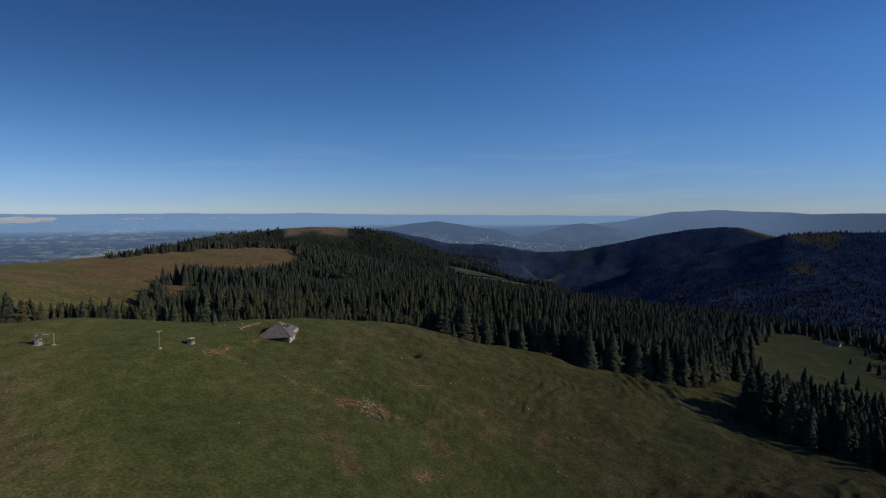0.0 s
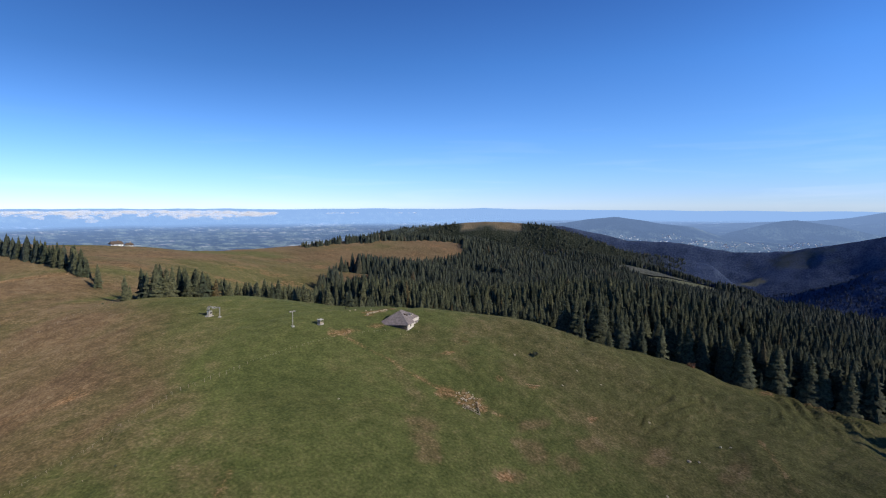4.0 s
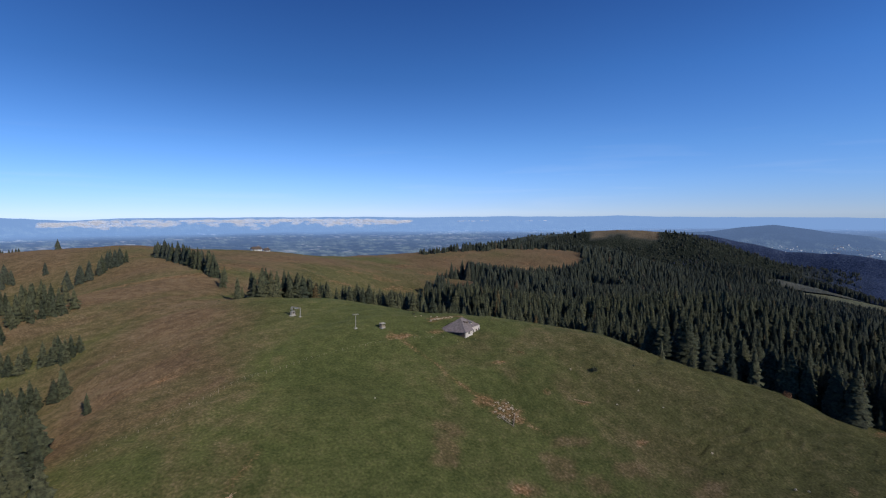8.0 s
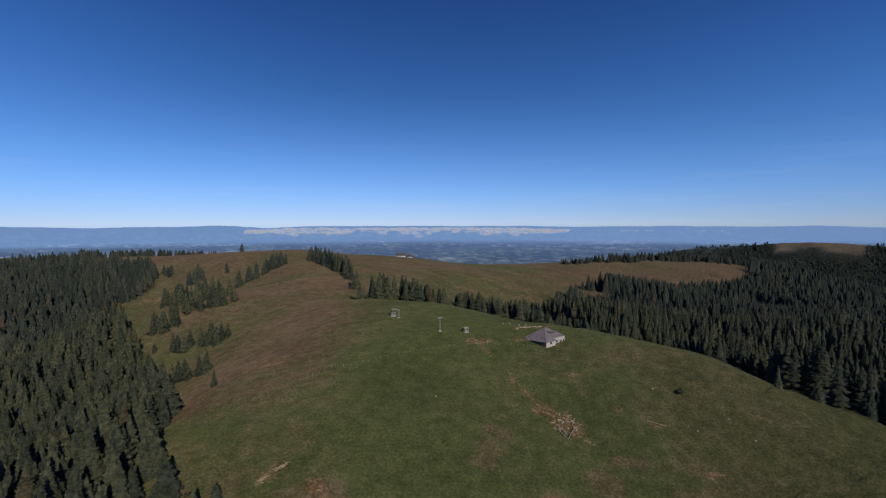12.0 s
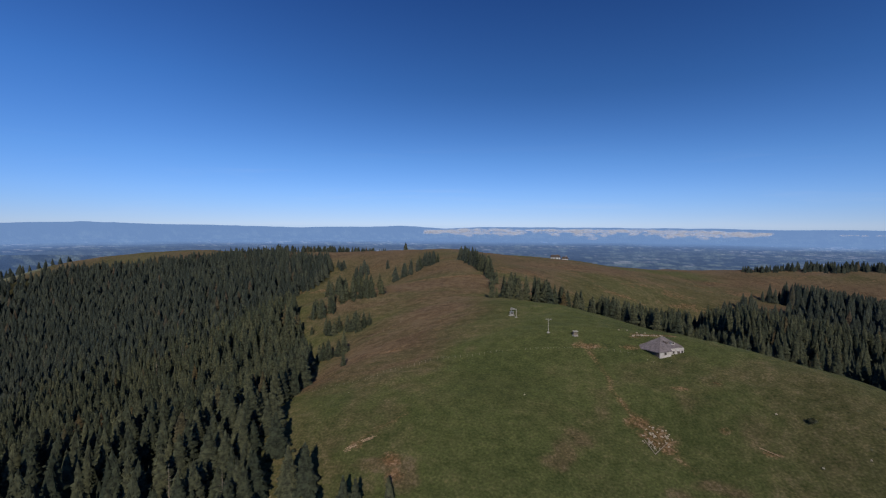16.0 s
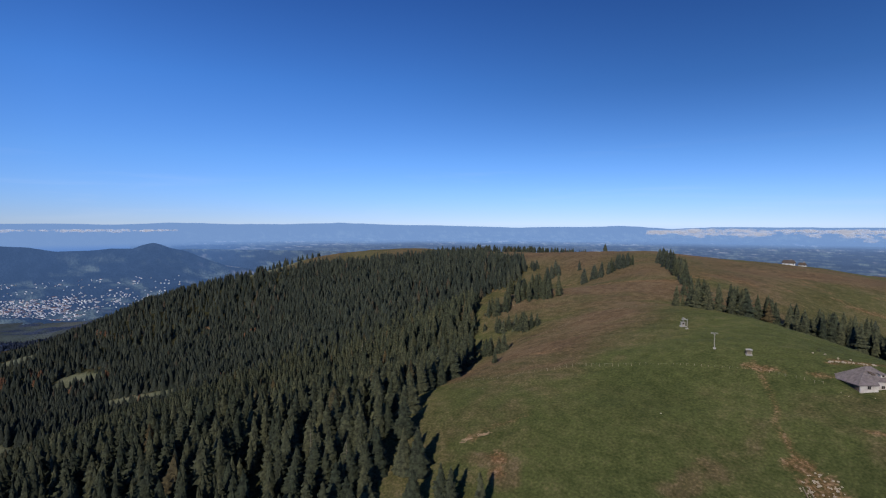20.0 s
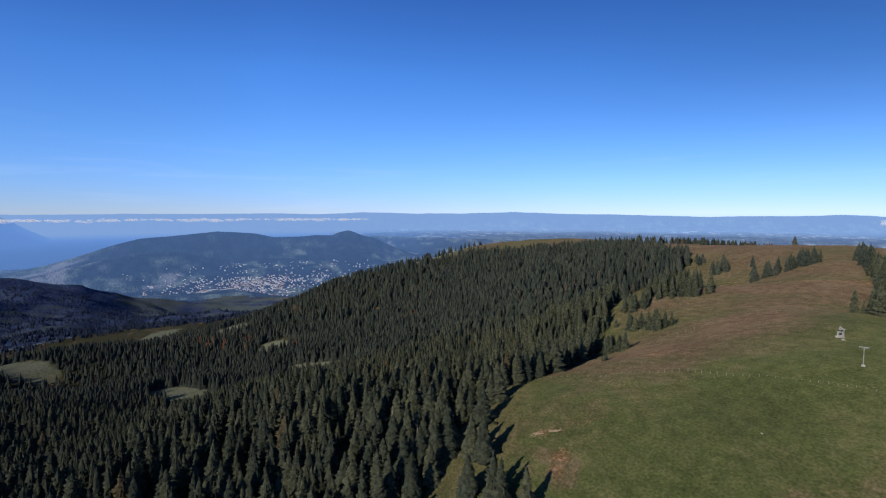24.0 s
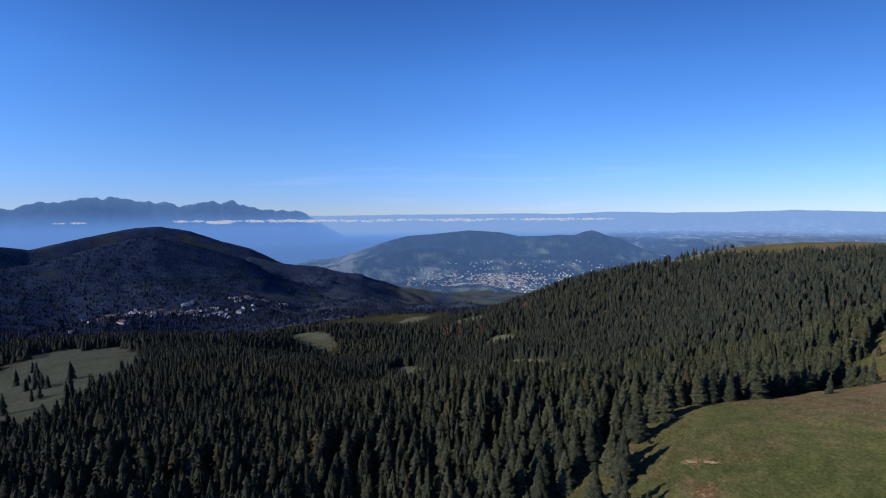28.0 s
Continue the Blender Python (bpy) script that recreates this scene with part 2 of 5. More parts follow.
def ground_material():
    m, n, l, b = mat("alpine_grass", 0.95)
    b.inputs["Specular IOR Level"].default_value = 0.05
    pos = position(n)
    cover = n.new("ShaderNodeVertexColor")
    cover.layer_name = "cover"
    split = n.new("ShaderNodeSeparateColor")
    l.new(cover.outputs[0], split.inputs[0])
    big, mid, fine = speckle(n, l, 38, 8, pos, dist=0.4), speckle(n, l, 4.5, 8, pos), speckle(n, l, 0.9, 6, pos)
    mixed = calc(n, l, "ADD", calc(n, l, "MULTIPLY", big, 0.22), calc(n, l, "ADD", calc(n, l, "MULTIPLY", mid, 0.34), calc(n, l, "MULTIPLY", fine, 0.44)))
    green = ramp(n, l, mixed, (0.36, (0.034, 0.041, 0.015)), (0.46, (0.051, 0.060, 0.020)), (0.54, (0.067, 0.073, 0.026)), (0.64, (0.095, 0.088, 0.038)))
    tan = ramp(n, l, mixed, (0.37, (0.054, 0.038, 0.022)), (0.46, (0.083, 0.056, 0.032)), (0.54, (0.108, 0.075, 0.043)), (0.63, (0.145, 0.110, 0.069)))
    dirt = ramp(n, l, calc(n, l, "ADD", calc(n, l, "MULTIPLY", mid, 0.4), calc(n, l, "MULTIPLY", fine, 0.6)), (0.38, (0.068, 0.038, 0.016)), (0.52, (0.132, 0.076, 0.038)), (0.66, (0.240, 0.166, 0.105)))
    floor = ramp(n, l, mixed, (0.36, (0.016, 0.017, 0.008)), (0.52, (0.035, 0.034, 0.014)), (0.66, (0.07, 0.052, 0.024)))
    edge = calc(n, l, "MULTIPLY", calc(n, l, "SUBTRACT", mixed, 0.5), 2.2)
    heath = ramp(n, l, mixed, (0.37, (0.031, 0.032, 0.013)), (0.46, (0.051, 0.053, 0.020)), (0.54, (0.070, 0.067, 0.028)), (0.63, (0.102, 0.088, 0.041)))
    def mask(out, gain=1.0):
        return calc(n, l, "ADD", out, calc(n, l, "MULTIPLY", edge, calc(n, l, "MULTIPLY", calc(n, l, "MULTIPLY", out, calc(n, l, "SUBTRACT", 1.0, out)), 4 * gain)), True)
    c = blend(n, l, mask(split.outputs[0]), blend(n, l, mask(cover.outputs[1]), green, heath), tan)
    c = blend(n, l, mask(split.outputs[2]), c, floor)
    c = blend(n, l, mask(split.outputs[1], 2.0), c, dirt)
    # haze over the far clearings, painted as paler grey-green grass
    haze_lift = n.new("ShaderNodeAttribute")
    haze_lift.attribute_name = "haze_lift"
    c = blend(n, l, mask(haze_lift.outputs["Fac"]), c, ramp(n, l, mixed, (0.36, (0.090, 0.098, 0.060)), (0.64, (0.155, 0.158, 0.105))))
    tuft = calc(n, l, "ADD", calc(n, l, "MULTIPLY", speckle(n, l, 7.0, 4, pos), 0.28), calc(n, l, "MULTIPLY", speckle(n, l, 0.8, 5, pos), 0.72))
    c = blend(n, l, 1.0, c, ramp(n, l, tuft, (0.36, (0.77, 0.78, 0.77)), (0.50, (0.99, 0.99, 0.99)), (0.64, (1.27, 1.24, 1.19))), "MULTIPLY")
    l.new(c, b.inputs["Base Color"])
    h = calc(n, l, "ADD", calc(n, l, "MULTIPLY", mid, 1.0), calc(n, l, "MULTIPLY", fine, 0.35))
    relief(n, l, b, h, 1.0, 0.9)
    return m


def far_material():
    """Woods and pastures a few kilometres off, with blue haze put into their colours."""
    m, n, l, b = mat("hazed_woods_and_pasture", 1.0)
    b.inputs["Specular IOR Level"].default_value = 0.0
    pos = position(n)
    cover = n.new("ShaderNodeVertexColor")
    cover.layer_name = "cover"
    split = n.new("ShaderNodeSeparateColor")
    l.new(cover.outputs[0], split.inputs[0])
    mid, fine = speckle(n, l, 60, 8, pos), speckle(n, l, 7, 6, pos)
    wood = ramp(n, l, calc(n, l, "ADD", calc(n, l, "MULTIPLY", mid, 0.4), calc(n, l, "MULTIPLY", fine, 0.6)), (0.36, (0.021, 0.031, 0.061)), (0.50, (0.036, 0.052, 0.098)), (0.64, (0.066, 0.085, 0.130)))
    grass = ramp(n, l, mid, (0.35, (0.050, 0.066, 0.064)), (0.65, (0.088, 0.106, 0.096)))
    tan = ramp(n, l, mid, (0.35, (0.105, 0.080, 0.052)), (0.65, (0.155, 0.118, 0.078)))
    c = blend(n, l, split.outputs[0], grass, tan)
    f = calc(n, l, "ADD", split.outputs[2], calc(n, l, "MULTIPLY", calc(n, l, "SUBTRACT", mid, 0.5), calc(n, l, "MULTIPLY", calc(n, l, "MULTIPLY", split.outputs[2], calc(n, l, "SUBTRACT", 1.0, split.outputs[2])), 8)), True)
    # nearer woods: green, without the blue haze tint
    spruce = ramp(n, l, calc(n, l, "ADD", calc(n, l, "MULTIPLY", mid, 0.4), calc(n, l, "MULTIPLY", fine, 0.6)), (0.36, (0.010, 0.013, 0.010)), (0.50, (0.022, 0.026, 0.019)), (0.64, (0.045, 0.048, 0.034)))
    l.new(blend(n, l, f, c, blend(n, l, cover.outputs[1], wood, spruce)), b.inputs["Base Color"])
    relief(n, l, b, fine, 1.0, 5.0)
    return m


def backdrop_material():
    """The hazy distance: plain, lake and far ranges, which glow with the air's own light."""
    m, n, l, b = mat("hazy_distance", 1.0)
    cover = n.new("ShaderNodeVertexColor")
    cover.layer_name = "cover"
    grain = n.new("ShaderNodeAttribute")
    grain.attribute_name = "grain"
    air = n.new("ShaderNodeVertexColor")
    air.layer_name = "air"
    pos = position(n)
    mott = calc(n, l, "ADD", calc(n, l, "MULTIPLY", speckle(n, l, 70, 6, pos), 0.6), calc(n, l, "MULTIPLY", speckle(n, l, 14, 5, pos), 0.4))
    tone = blend(n, l, 1.0, cover.outputs[0], ramp(n, l, mott, (0.40, (0.35, 0.37, 0.42)), (0.50, (0.9, 0.9, 0.9)), (0.60, (1.9, 1.85, 1.7))), "MULTIPLY")
    c = blend(n, l, grain.outputs["Fac"], tone, (0.30, 0.29, 0.28))
    relief(n, l, b, mott, 1.0, 40.0)
    l.new(c, b.inputs["Base Color"])
    b.inputs["Specular IOR Level"].default_value = 0.0
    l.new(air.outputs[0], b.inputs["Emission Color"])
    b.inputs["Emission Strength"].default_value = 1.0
    return m


def needle_material(name="spruce_needles", tones=((0.036, 0.044, 0.027), (0.056, 0.062, 0.036), (0.079, 0.082, 0.045)), rare=(0.085, 0.060, 0.028)):
    """Dense sprays of needles: each crown shades as a soft whole, and lets a little light through."""
    m, n, l, b = mat(name, 0.8)
    pos = position(n)
    info, at, out = n.new("ShaderNodeObjectInfo"), n.new("ShaderNodeAttribute"), n.new("ShaderNodeAttribute")
    at.attribute_name, out.attribute_name = "tint", "out"
    t = calc(n, l, "FRACT", calc(n, l, "ADD", info.outputs["Random"], at.outputs["Fac"]))
    c = ramp(n, l, t, (0.0, tones[0]), (0.5, tones[1]), (0.96, tones[2]), (0.975, rare), (0.99, tones[1]))
    grain = speckle(n, l, 1.3, 7, pos)
    colour = blend(n, l, 1.0, c, ramp(n, l, grain, (0.34, (0.45, 0.46, 0.48)), (0.66, (1.6, 1.58, 1.5))), "MULTIPLY")
    l.new(colour, b.inputs["Base Color"])
    turn = n.new("ShaderNodeVectorTransform")
    turn.vector_type, turn.convert_from, turn.convert_to = "NORMAL", "OBJECT", "WORLD"
    l.new(out.outputs["Vector"], turn.inputs[0])
    own = n.new("ShaderNodeMix")
    own.data_type = "VECTOR"
    own.inputs[0].default_value = 0.74
    l.new(n.new("ShaderNodeNewGeometry").outputs["Normal"], own.inputs[4]), l.new(turn.outputs[0], own.inputs[5])
    unit = n.new("ShaderNodeVectorMath")
    unit.operation = "NORMALIZE"
    l.new(own.outputs[1], unit.inputs[0])
    rise = n.new("ShaderNodeBump")
    rise.inputs["Strength"].default_value, rise.inputs["Distance"].default_value = 0.8, 0.5
    l.new(grain, rise.inputs["Height"]), l.new(unit.outputs[0], rise.inputs["Normal"])
    l.new(rise.outputs[0], b.inputs["Normal"])
    glow, mixed = n.new("ShaderNodeBsdfTranslucent"), n.new("ShaderNodeMixShader")
    l.new(colour, glow.inputs["Color"])
    mixed.inputs[0].default_value = 0.32
    l.new(b.outputs[0], mixed.inputs[1]), l.new(glow.outputs[0], mixed.inputs[2])
    l.new(mixed.outputs[0], n["Material Output"].inputs["Surface"])
    return m


GRASS, FAR, HAZE, NEEDLES = ground_material(), far_material(), backdrop_material(), needle_material()
# bluer copies of the needles: haze painted into trees farther off
MID_NEEDLES = needle_material("hazed_spruce_needles", ((0.028, 0.036, 0.028), (0.043, 0.051, 0.037), (0.061, 0.067, 0.046)), (0.085, 0.062, 0.040))
FAR_NEEDLES = needle_material("hazed_distant_conifers", ((0.016, 0.025, 0.048), (0.024, 0.036, 0.066), (0.034, 0.046, 0.078)), (0.040, 0.046, 0.066))
BARK = plain("spruce_bark", (0.06, 0.045, 0.035), (0.13, 0.10, 0.08), 0.6)
SHINGLE = plain("grey_weathered_shingle", (0.105, 0.086, 0.081), (0.19, 0.160, 0.154), 1.2, 0.75)
LIME = plain("whitewashed_masonry", (0.32, 0.285, 0.245), (0.48, 0.44, 0.39), 1.5)
TIMBER = plain("dark_weathered_timber", (0.055, 0.042, 0.034), (0.12, 0.09, 0.07), 0.8)
GREYWOOD = plain("silver_grey_timber", (0.15, 0.12, 0.085), (0.26, 0.215, 0.16), 0.5)
STEEL = plain("galvanised_steel", (0.20, 0.19, 0.17), (0.31, 0.29, 0.26), 0.7, 0.6, 0.1)
CONCRETE = plain("pale_concrete", (0.22, 0.20, 0.17), (0.35, 0.33, 0.29), 0.9)
LIMESTONE = plain("pale_limestone", (0.21, 0.172, 0.125), (0.37, 0.315, 0.24), 0.6)
TILE = plain("red_brown_roof_tile", (0.12, 0.06, 0.045), (0.20, 0.11, 0.08), 1.5)
DARK = plain("dark_opening", (0.012, 0.011, 0.010), (0.03, 0.027, 0.024), 0.5)
RUST = plain("autumn_russet_leaves", (0.09, 0.040, 0.022), (0.16, 0.085, 0.04), 0.5)
BRUSH = plain("bleached_brushwood", (0.20, 0.13, 0.08), (0.36, 0.26, 0.17), 0.5)
WHITEWALL = plain("pale_render", (0.55, 0.53, 0.50), (0.75, 0.73, 0.70), 3.0)


# ---- the lie of the land ----
# Metres in plan, with the chalet's corner near (63, 236) at height 0. Two grids of broad swells shape the near land.
SWELL_SMALL = np.array([
    -24.9, -10.7, 18.3, -88.0, 38.1, -24.7, -13.4, 5.0, 47.1,
    -57.8, 87.4, -83.9, -2.3, 21.2, 19.8, -83.9, 66.6, -96.6,
    37.8, 40.1, -112.8, -26.5, 22.8, -59.8, 60.1, -32.5, -95.0,
    64.9, -25.4, 28.9, -0.4, -42.4, -34.3, 69.3, -81.8, 2.0,
    -38.6, -12.5, 30.6, -32.1, -46.0, 14.3, -13.9, -2.8, 15.3,
    -36.7, 25.4, -19.9, 10.1,
])
SWELL_LARGE = np.array([
    -111.2, 99.2, 16.6, 1.3, 20.5, 41.2, 45.8, 9.9, -32.9,
    -44.5, -13.0, -45.0, -11.9, -30.9, 88.5, 23.8, -4.4, 2.6,
    62.0, 23.2, -47.8, -16.9, 77.3, 27.7, 55.7, 9.9, -2.0,
    127.5, -33.3, -4.6, 34.9, 65.9, -21.1, -126.6, -7.7, -107.0,
    -15.4, 66.4, 130.6, 50.7, 105.4, -87.2, 17.0, -154.5, 48.6,
    182.6, 79.0, 111.9, 51.5, -41.3, -114.0, 53.7, 29.2, 93.1,
    -17.5, 69.8, -155.9, 90.6, -9.5, 55.0, 122.1, 185.7, 31.7,
    -44.3, -14.5, 54.6, -5.5, -92.0, 162.1, -55.5, 32.1, -65.2,
    -33.4, 52.0, 110.6, 46.4, -81.8,
])
# further dips and rises: x, y, height, reach
FOLDS = [(-300, 223, -17, 90), (-480, 110, -16, 120), (-800, 20, -28, 170), (-700, 370, 16, 120), (-750, 709, 9, 110), (26, 800, 3.5, 60), (162, 214, -3.5, 24), (187, 167, 2.4, 10), (-430, 122, -16, 70), (-610, 152, 13, 62), (-870, -10, -24, 90), (-1050, 10, 12, 85), (-490, 252, -10, 55), (-625, 312, 9, 55), (-1180, 180, -16, 90), (-1390, 235, 12, 90)]
# a bald spur above the eastern valley: x, y, height of its crest
SPUR = [(1260, 1150, -92), (1300, 1000, -106), (1330, 880, -122), (1345, 750, -148), (1365, 614, -173), (1395, 470, -222), (1430, 300, -300)]
HUB = (0.0, 80.0)
EYE = 55.0


def swells(x, y):
    z = -230.0 + 5.5 * np.exp(-((x - 20) / 38.0) ** 2 - ((y - 254) / 24.0) ** 2)
    for k, (cy, cx) in enumerate((cy, cx) for cy in range(60, 601, 90) for cx in range(-270, 271, 90)):
        z = z + SWELL_SMALL[k] * np.exp(-((x - cx) ** 2 + (y - cy) ** 2) / (2 * 78.0 ** 2))
    for k, (cy, cx) in enumerate((cy, cx) for cy in range(-390, 1231, 270) for cx in range(-1350, 1651, 300)):
        z = z + SWELL_LARGE[k] * np.exp(-((x - cx) ** 2 + (y - cy) ** 2) / (2 * 270.0 ** 2))
    for cx, cy, lift, reach_ in FOLDS:
        z = z + lift * np.exp(-((x - cx) ** 2 + (y - cy) ** 2) / reach_ ** 2)
    return z


def polar(x, y):
    """Distance from the hub, and the turn to the left of +y in degrees."""
    return np.hypot(x - HUB[0], y - HUB[1]), np.degrees(np.arctan2(-(x - HUB[0]), y - HUB[1]))


def crest(r, az, at_r, deep, line, base, spur=0.0):
    """A range of hills whose skyline is a line of (turn, height) at one distance; its flanks fall off over deep metres."""
    turns, tops = [p[0] for p in line], [p[1] for p in line]
    top = np.interp(az, turns, tops)
    taper = smooth(az, turns[0] - 5, turns[0]) * smooth(turns[-1] + 5 - az, 0, 5)
    u = np.abs(r - at_r) / (deep * (1 + spur))
    return base + np.maximum(top - base, 0) * np.exp(-u ** 1.35) * taper


# skylines: distance from the hub, depth of the flank, then (turn to the left, height)
HILLS = [
    (3800, 900, [(96.4, -310), (100.9, -173), (103.5, -121), (106.6, -41), (109.1, -8), (111.0, -13), (112.8, -32), (116.3, -84), (119.4, -135), (124.0, -70), (134.0, 20)]),
    (2900, 620, [(85.6, -486), (91.8, -402), (96.5, -313), (101.6, -179), (105.8, -104), (107.4, -76), (109.8, -50), (111.7, -56), (114.5, -82), (117.5, -134), (121.4, -172), (130.0, -120)]),
    (3400, 600, [(79.8, -540), (83.0, -470), (85.5, -425), (89.2, -350), (91.7, -326), (93.5, -286), (96.4, -273), (100.9, -202)]),
    (4200, 900, [(-104.0, -330), (-94.0, -180), (-92.1, -153), (-89.8, -103), (-88.9, -81), (-87.9, -62), (-86.5, -60), (-83.5, -84), (-79.8, -135), (-75.9, -214), (-72.5, -272), (-67.0, -400), (-60.0, -560)]),
    (3000, 750, [(-118.0, 30), (-104.0, -20), (-99.0, -42), (-96.3, -46), (-94.3, -46), (-91.7, -60), (-89.0, -112), (-85.1, -171), (-78.8, -261), (-73.6, -366), (-68.0, -470)]),
    (3600, 800, [(-66.0, -360), (-58.0, -240), (-53.0, -130), (-49.6, -72), (-47.1, -60), (-45.9, -54), (-43.4, -53), (-41.1, -58), (-38.5, -74), (-35.7, -90), (-33.5, -102), (-27.0, -190), (-18.0, -400)]),
    (4300, 650, [(-80.0, -380), (-72.3, -273), (-66.9, -253), (-62.4, -211), (-58.4, -205), (-51.7, -101), (-48.0, -95)]),
]


def land(x, y):
    """Height of the land anywhere, in true metres."""
    r, az = polar(x, y)
    base = -230 - 650 * (1 - np.exp(-np.clip(r - 1500, 0, None) / 3000))
    jag = rough(x, y, 700, 5, 3)
    far = base.copy()
    for at_r, deep, line in HILLS:
        far = np.maximum(far, crest(r, az, at_r, deep, line, base, 0.35 * jag))
    far = far + 34 * rough(x, y, 420, 5, 17) * smooth(-far, 150, 330)
    w = smooth(r, 1250, 1850)
    z = swells(x, y) * (1 - w) + far * w
    along = [p[1] for p in SPUR[::-1]]
    crest_x, crest_z = np.interp(y, along, [p[0] for p in SPUR[::-1]]), np.interp(y, along, [p[2] for p in SPUR[::-1]])
    ends = smooth(y, 250, 420) * smooth(1280 - y, 0, 200)
    z = np.maximum(z, (crest_z - 0.22 * np.clip(np.abs(x - crest_x) - 15, 0, None)) * ends - 2000 * (1 - ends))
    return z + 0.95 * rough(x, y, 30, 3, 11) + 3.0 * smooth(r, 1500, 2500) * rough(x, y, 120, 3, 18)


def squeeze(x, y, z):
    """Brings far places nearer along their line of sight, so that the whole view lies within five kilometres."""
    r = np.hypot(x - HUB[0], y - HUB[1])
    q = np.where(r > 1500, 1500 + 3300 * (1 - np.exp(-np.clip(r - 1500, 0, None) / 4500)), r)
    k = q / np.maximum(r, 1e-6)
    return HUB[0] + (x - HUB[0]) * k, HUB[1] + (y - HUB[1]) * k, np.where(r > 1500, EYE + (z - EYE) * k, z)


def height(x, y):
    return float(land(np.array([x], float), np.array([y], float))[0])


# ---- woods and meadows in plan ----
WOOD_WEST = [(20, 40), (-20, 88), (-52, 118), (-74, 146), (-86, 168), (-88, 196), (-98, 236), (-116, 274), (-150, 330), (-182, 384), (-216, 440), (-252, 502),
             (-258, 540), (-240, 600), (-268, 655), (-320, 668), (-352, 695), (-420, 700), (-505, 700), (-560, 690), (-660, 676), (-760, 664), (-900, 648), (-1150, 610), (-1600, 540), (-1700, -100), (-1500, -700), (-300, -600), (30, -300), (70, -60)]
WOOD_EAST = [(150, -300), (158, -20), (184, 44), (202, 63), (252, 90), (224, 108), (220, 135), (207, 152), (203, 172), (204, 200), (186, 226), (190, 262), (172, 305), (150, 345),
             (128, 385), (118, 425), (112, 470), (160, 520), (240, 560), (330, 640), (268, 690), (346, 712), (442, 732), (558, 762), (610, 800), (720, 960), (820, 1060),
             (1500, 1700), (2400, 2500), (2900, 1900), (1900, 700), (1200, 100), (900, -300)]
GAPS = [((-300, 222), (46, 20), -18), ((-545, 140), (72, 30), 20), ((-560, 300), (70, 26), 30), ((-840, -185), (52, 30), -30), ((-995, -18), (66, 32), 40), ((-1290, 210), (85, 28), -37), ((-1100, 330), (60, 40), 0), ((-820, 330), (50, 30), 0), ((-560, -285), (290, 105), 19), ((-375, -212), (130, 66), 19), ((-85, 163), (14, 9), 20), ((171, 217), (17, 13), 0),
        ((418, 602), (26, 12), 20), ((494, 655), (58, 40), 20), ((1318, 750), (175, 48), 94), ((548, 12), (275, 82), -4), ((270, 68), (58, 18), -20), ((3495, 1360), (100, 90), -40), ((745, 657), (60, 16), 0), ((300, 480), (40, 14), 30), ((-868, 692), (110, 26), 16), ((-1015, 647), (60, 22), 20), ((-1096, 598), (52, 18), 43), ((-430, 250), (26, 9), 30)]
FIELD_TAN = [(-100, 200), (-80, 203), (-57, 211), (-32, 228), (-24, 258), (-12, 300), (-10, 340), (-30, 372), (0, 376), (40, 440), (60, 620), (120, 640), (260, 700), (560, 770), (720, 980), (500, 1100), (100, 900), (-100, 720), (-260, 700), (-420, 720), (-220, 470), (-140, 330), (-96, 250)]


def gap(x, y):
    g = np.zeros(np.shape(x), bool)
    for (cx, cy), (a, b), turn in GAPS:
        c, s = math.cos(radians(turn)), math.sin(radians(turn))
        u, v = (x - cx) * c + (y - cy) * s, -(x - cx) * s + (y - cy) * c
        g |= (u / a) ** 2 + (v / b) ** 2 + 0.35 * wave(x, y, 22, 5) < 1
    return g


def wooded(x, y, frayed=6.0):
    u, v = x + frayed * wave(x, y, 17, 21), y + frayed * wave(x, y, 17, 22)
    return (inside(u, v, WOOD_WEST) | inside(u, v, WOOD_EAST)) & ~gap(x, y)


BALDS = [(2893, -120, 150, 110), (1900, 113, 60, 40), (4200, 60, 120, 190), (2450, -60, 90, 40), (-3760, -760, 90, 330)]
WORN = [(27, 176, 5, 7), (22, 168, 5, 5), (57, 155, 9, 6), (64, 148, 7, 5), (-36, 151, 11, 4), (-27, 149, 6, 5), (17, 163, 6, 4), (82, 150, 12, 4), (100, 138, 14, 4), (68, 165, 9, 3), (120, 118, 10, 4), (40, 150, 6, 3)]
SCARS = [(52, 183, 7, 6), (47.5, 189, 5, 4), (55, 178, 5, 2.5), (34, 241, 8, 3), (52, 244, 5, 2.5), (66, 210, 4, 1.4), (87, 182, 3.5, 1.2), (62, 260, 8, 2.6), (57, 256, 5, 1.6), (70, 263, 6, 2), (-44, 160, 3, 1),
         (-31, 153, 4, 3), (-28, 148, 3, 2), (209, 140, 9, 3), (80, 215, 2.5, 1), (75, 190, 2, 1.5), (-26, 379, 3, 2), (38, 150, 3, 2), (95, 160, 3, 1.5), (-60, 250, 8, 1.5), (-86, 175, 4, 8)]
TRACKS = [[(150, 122), (138, 112), (128, 104), (122, 92), (112, 80)], [(226, 108), (221, 118), (216, 128)], [(-20, 120), (-18, 132), (-12, 140)], [(60, 170), (50, 186), (42, 205), (35, 232), (30, 246)], [(-45, 160), (-38, 170), (-32, 178)], [(33, 800), (-20, 700), (-60, 610)],
          [(-90, 255), (-60, 252), (-40, 262)]]


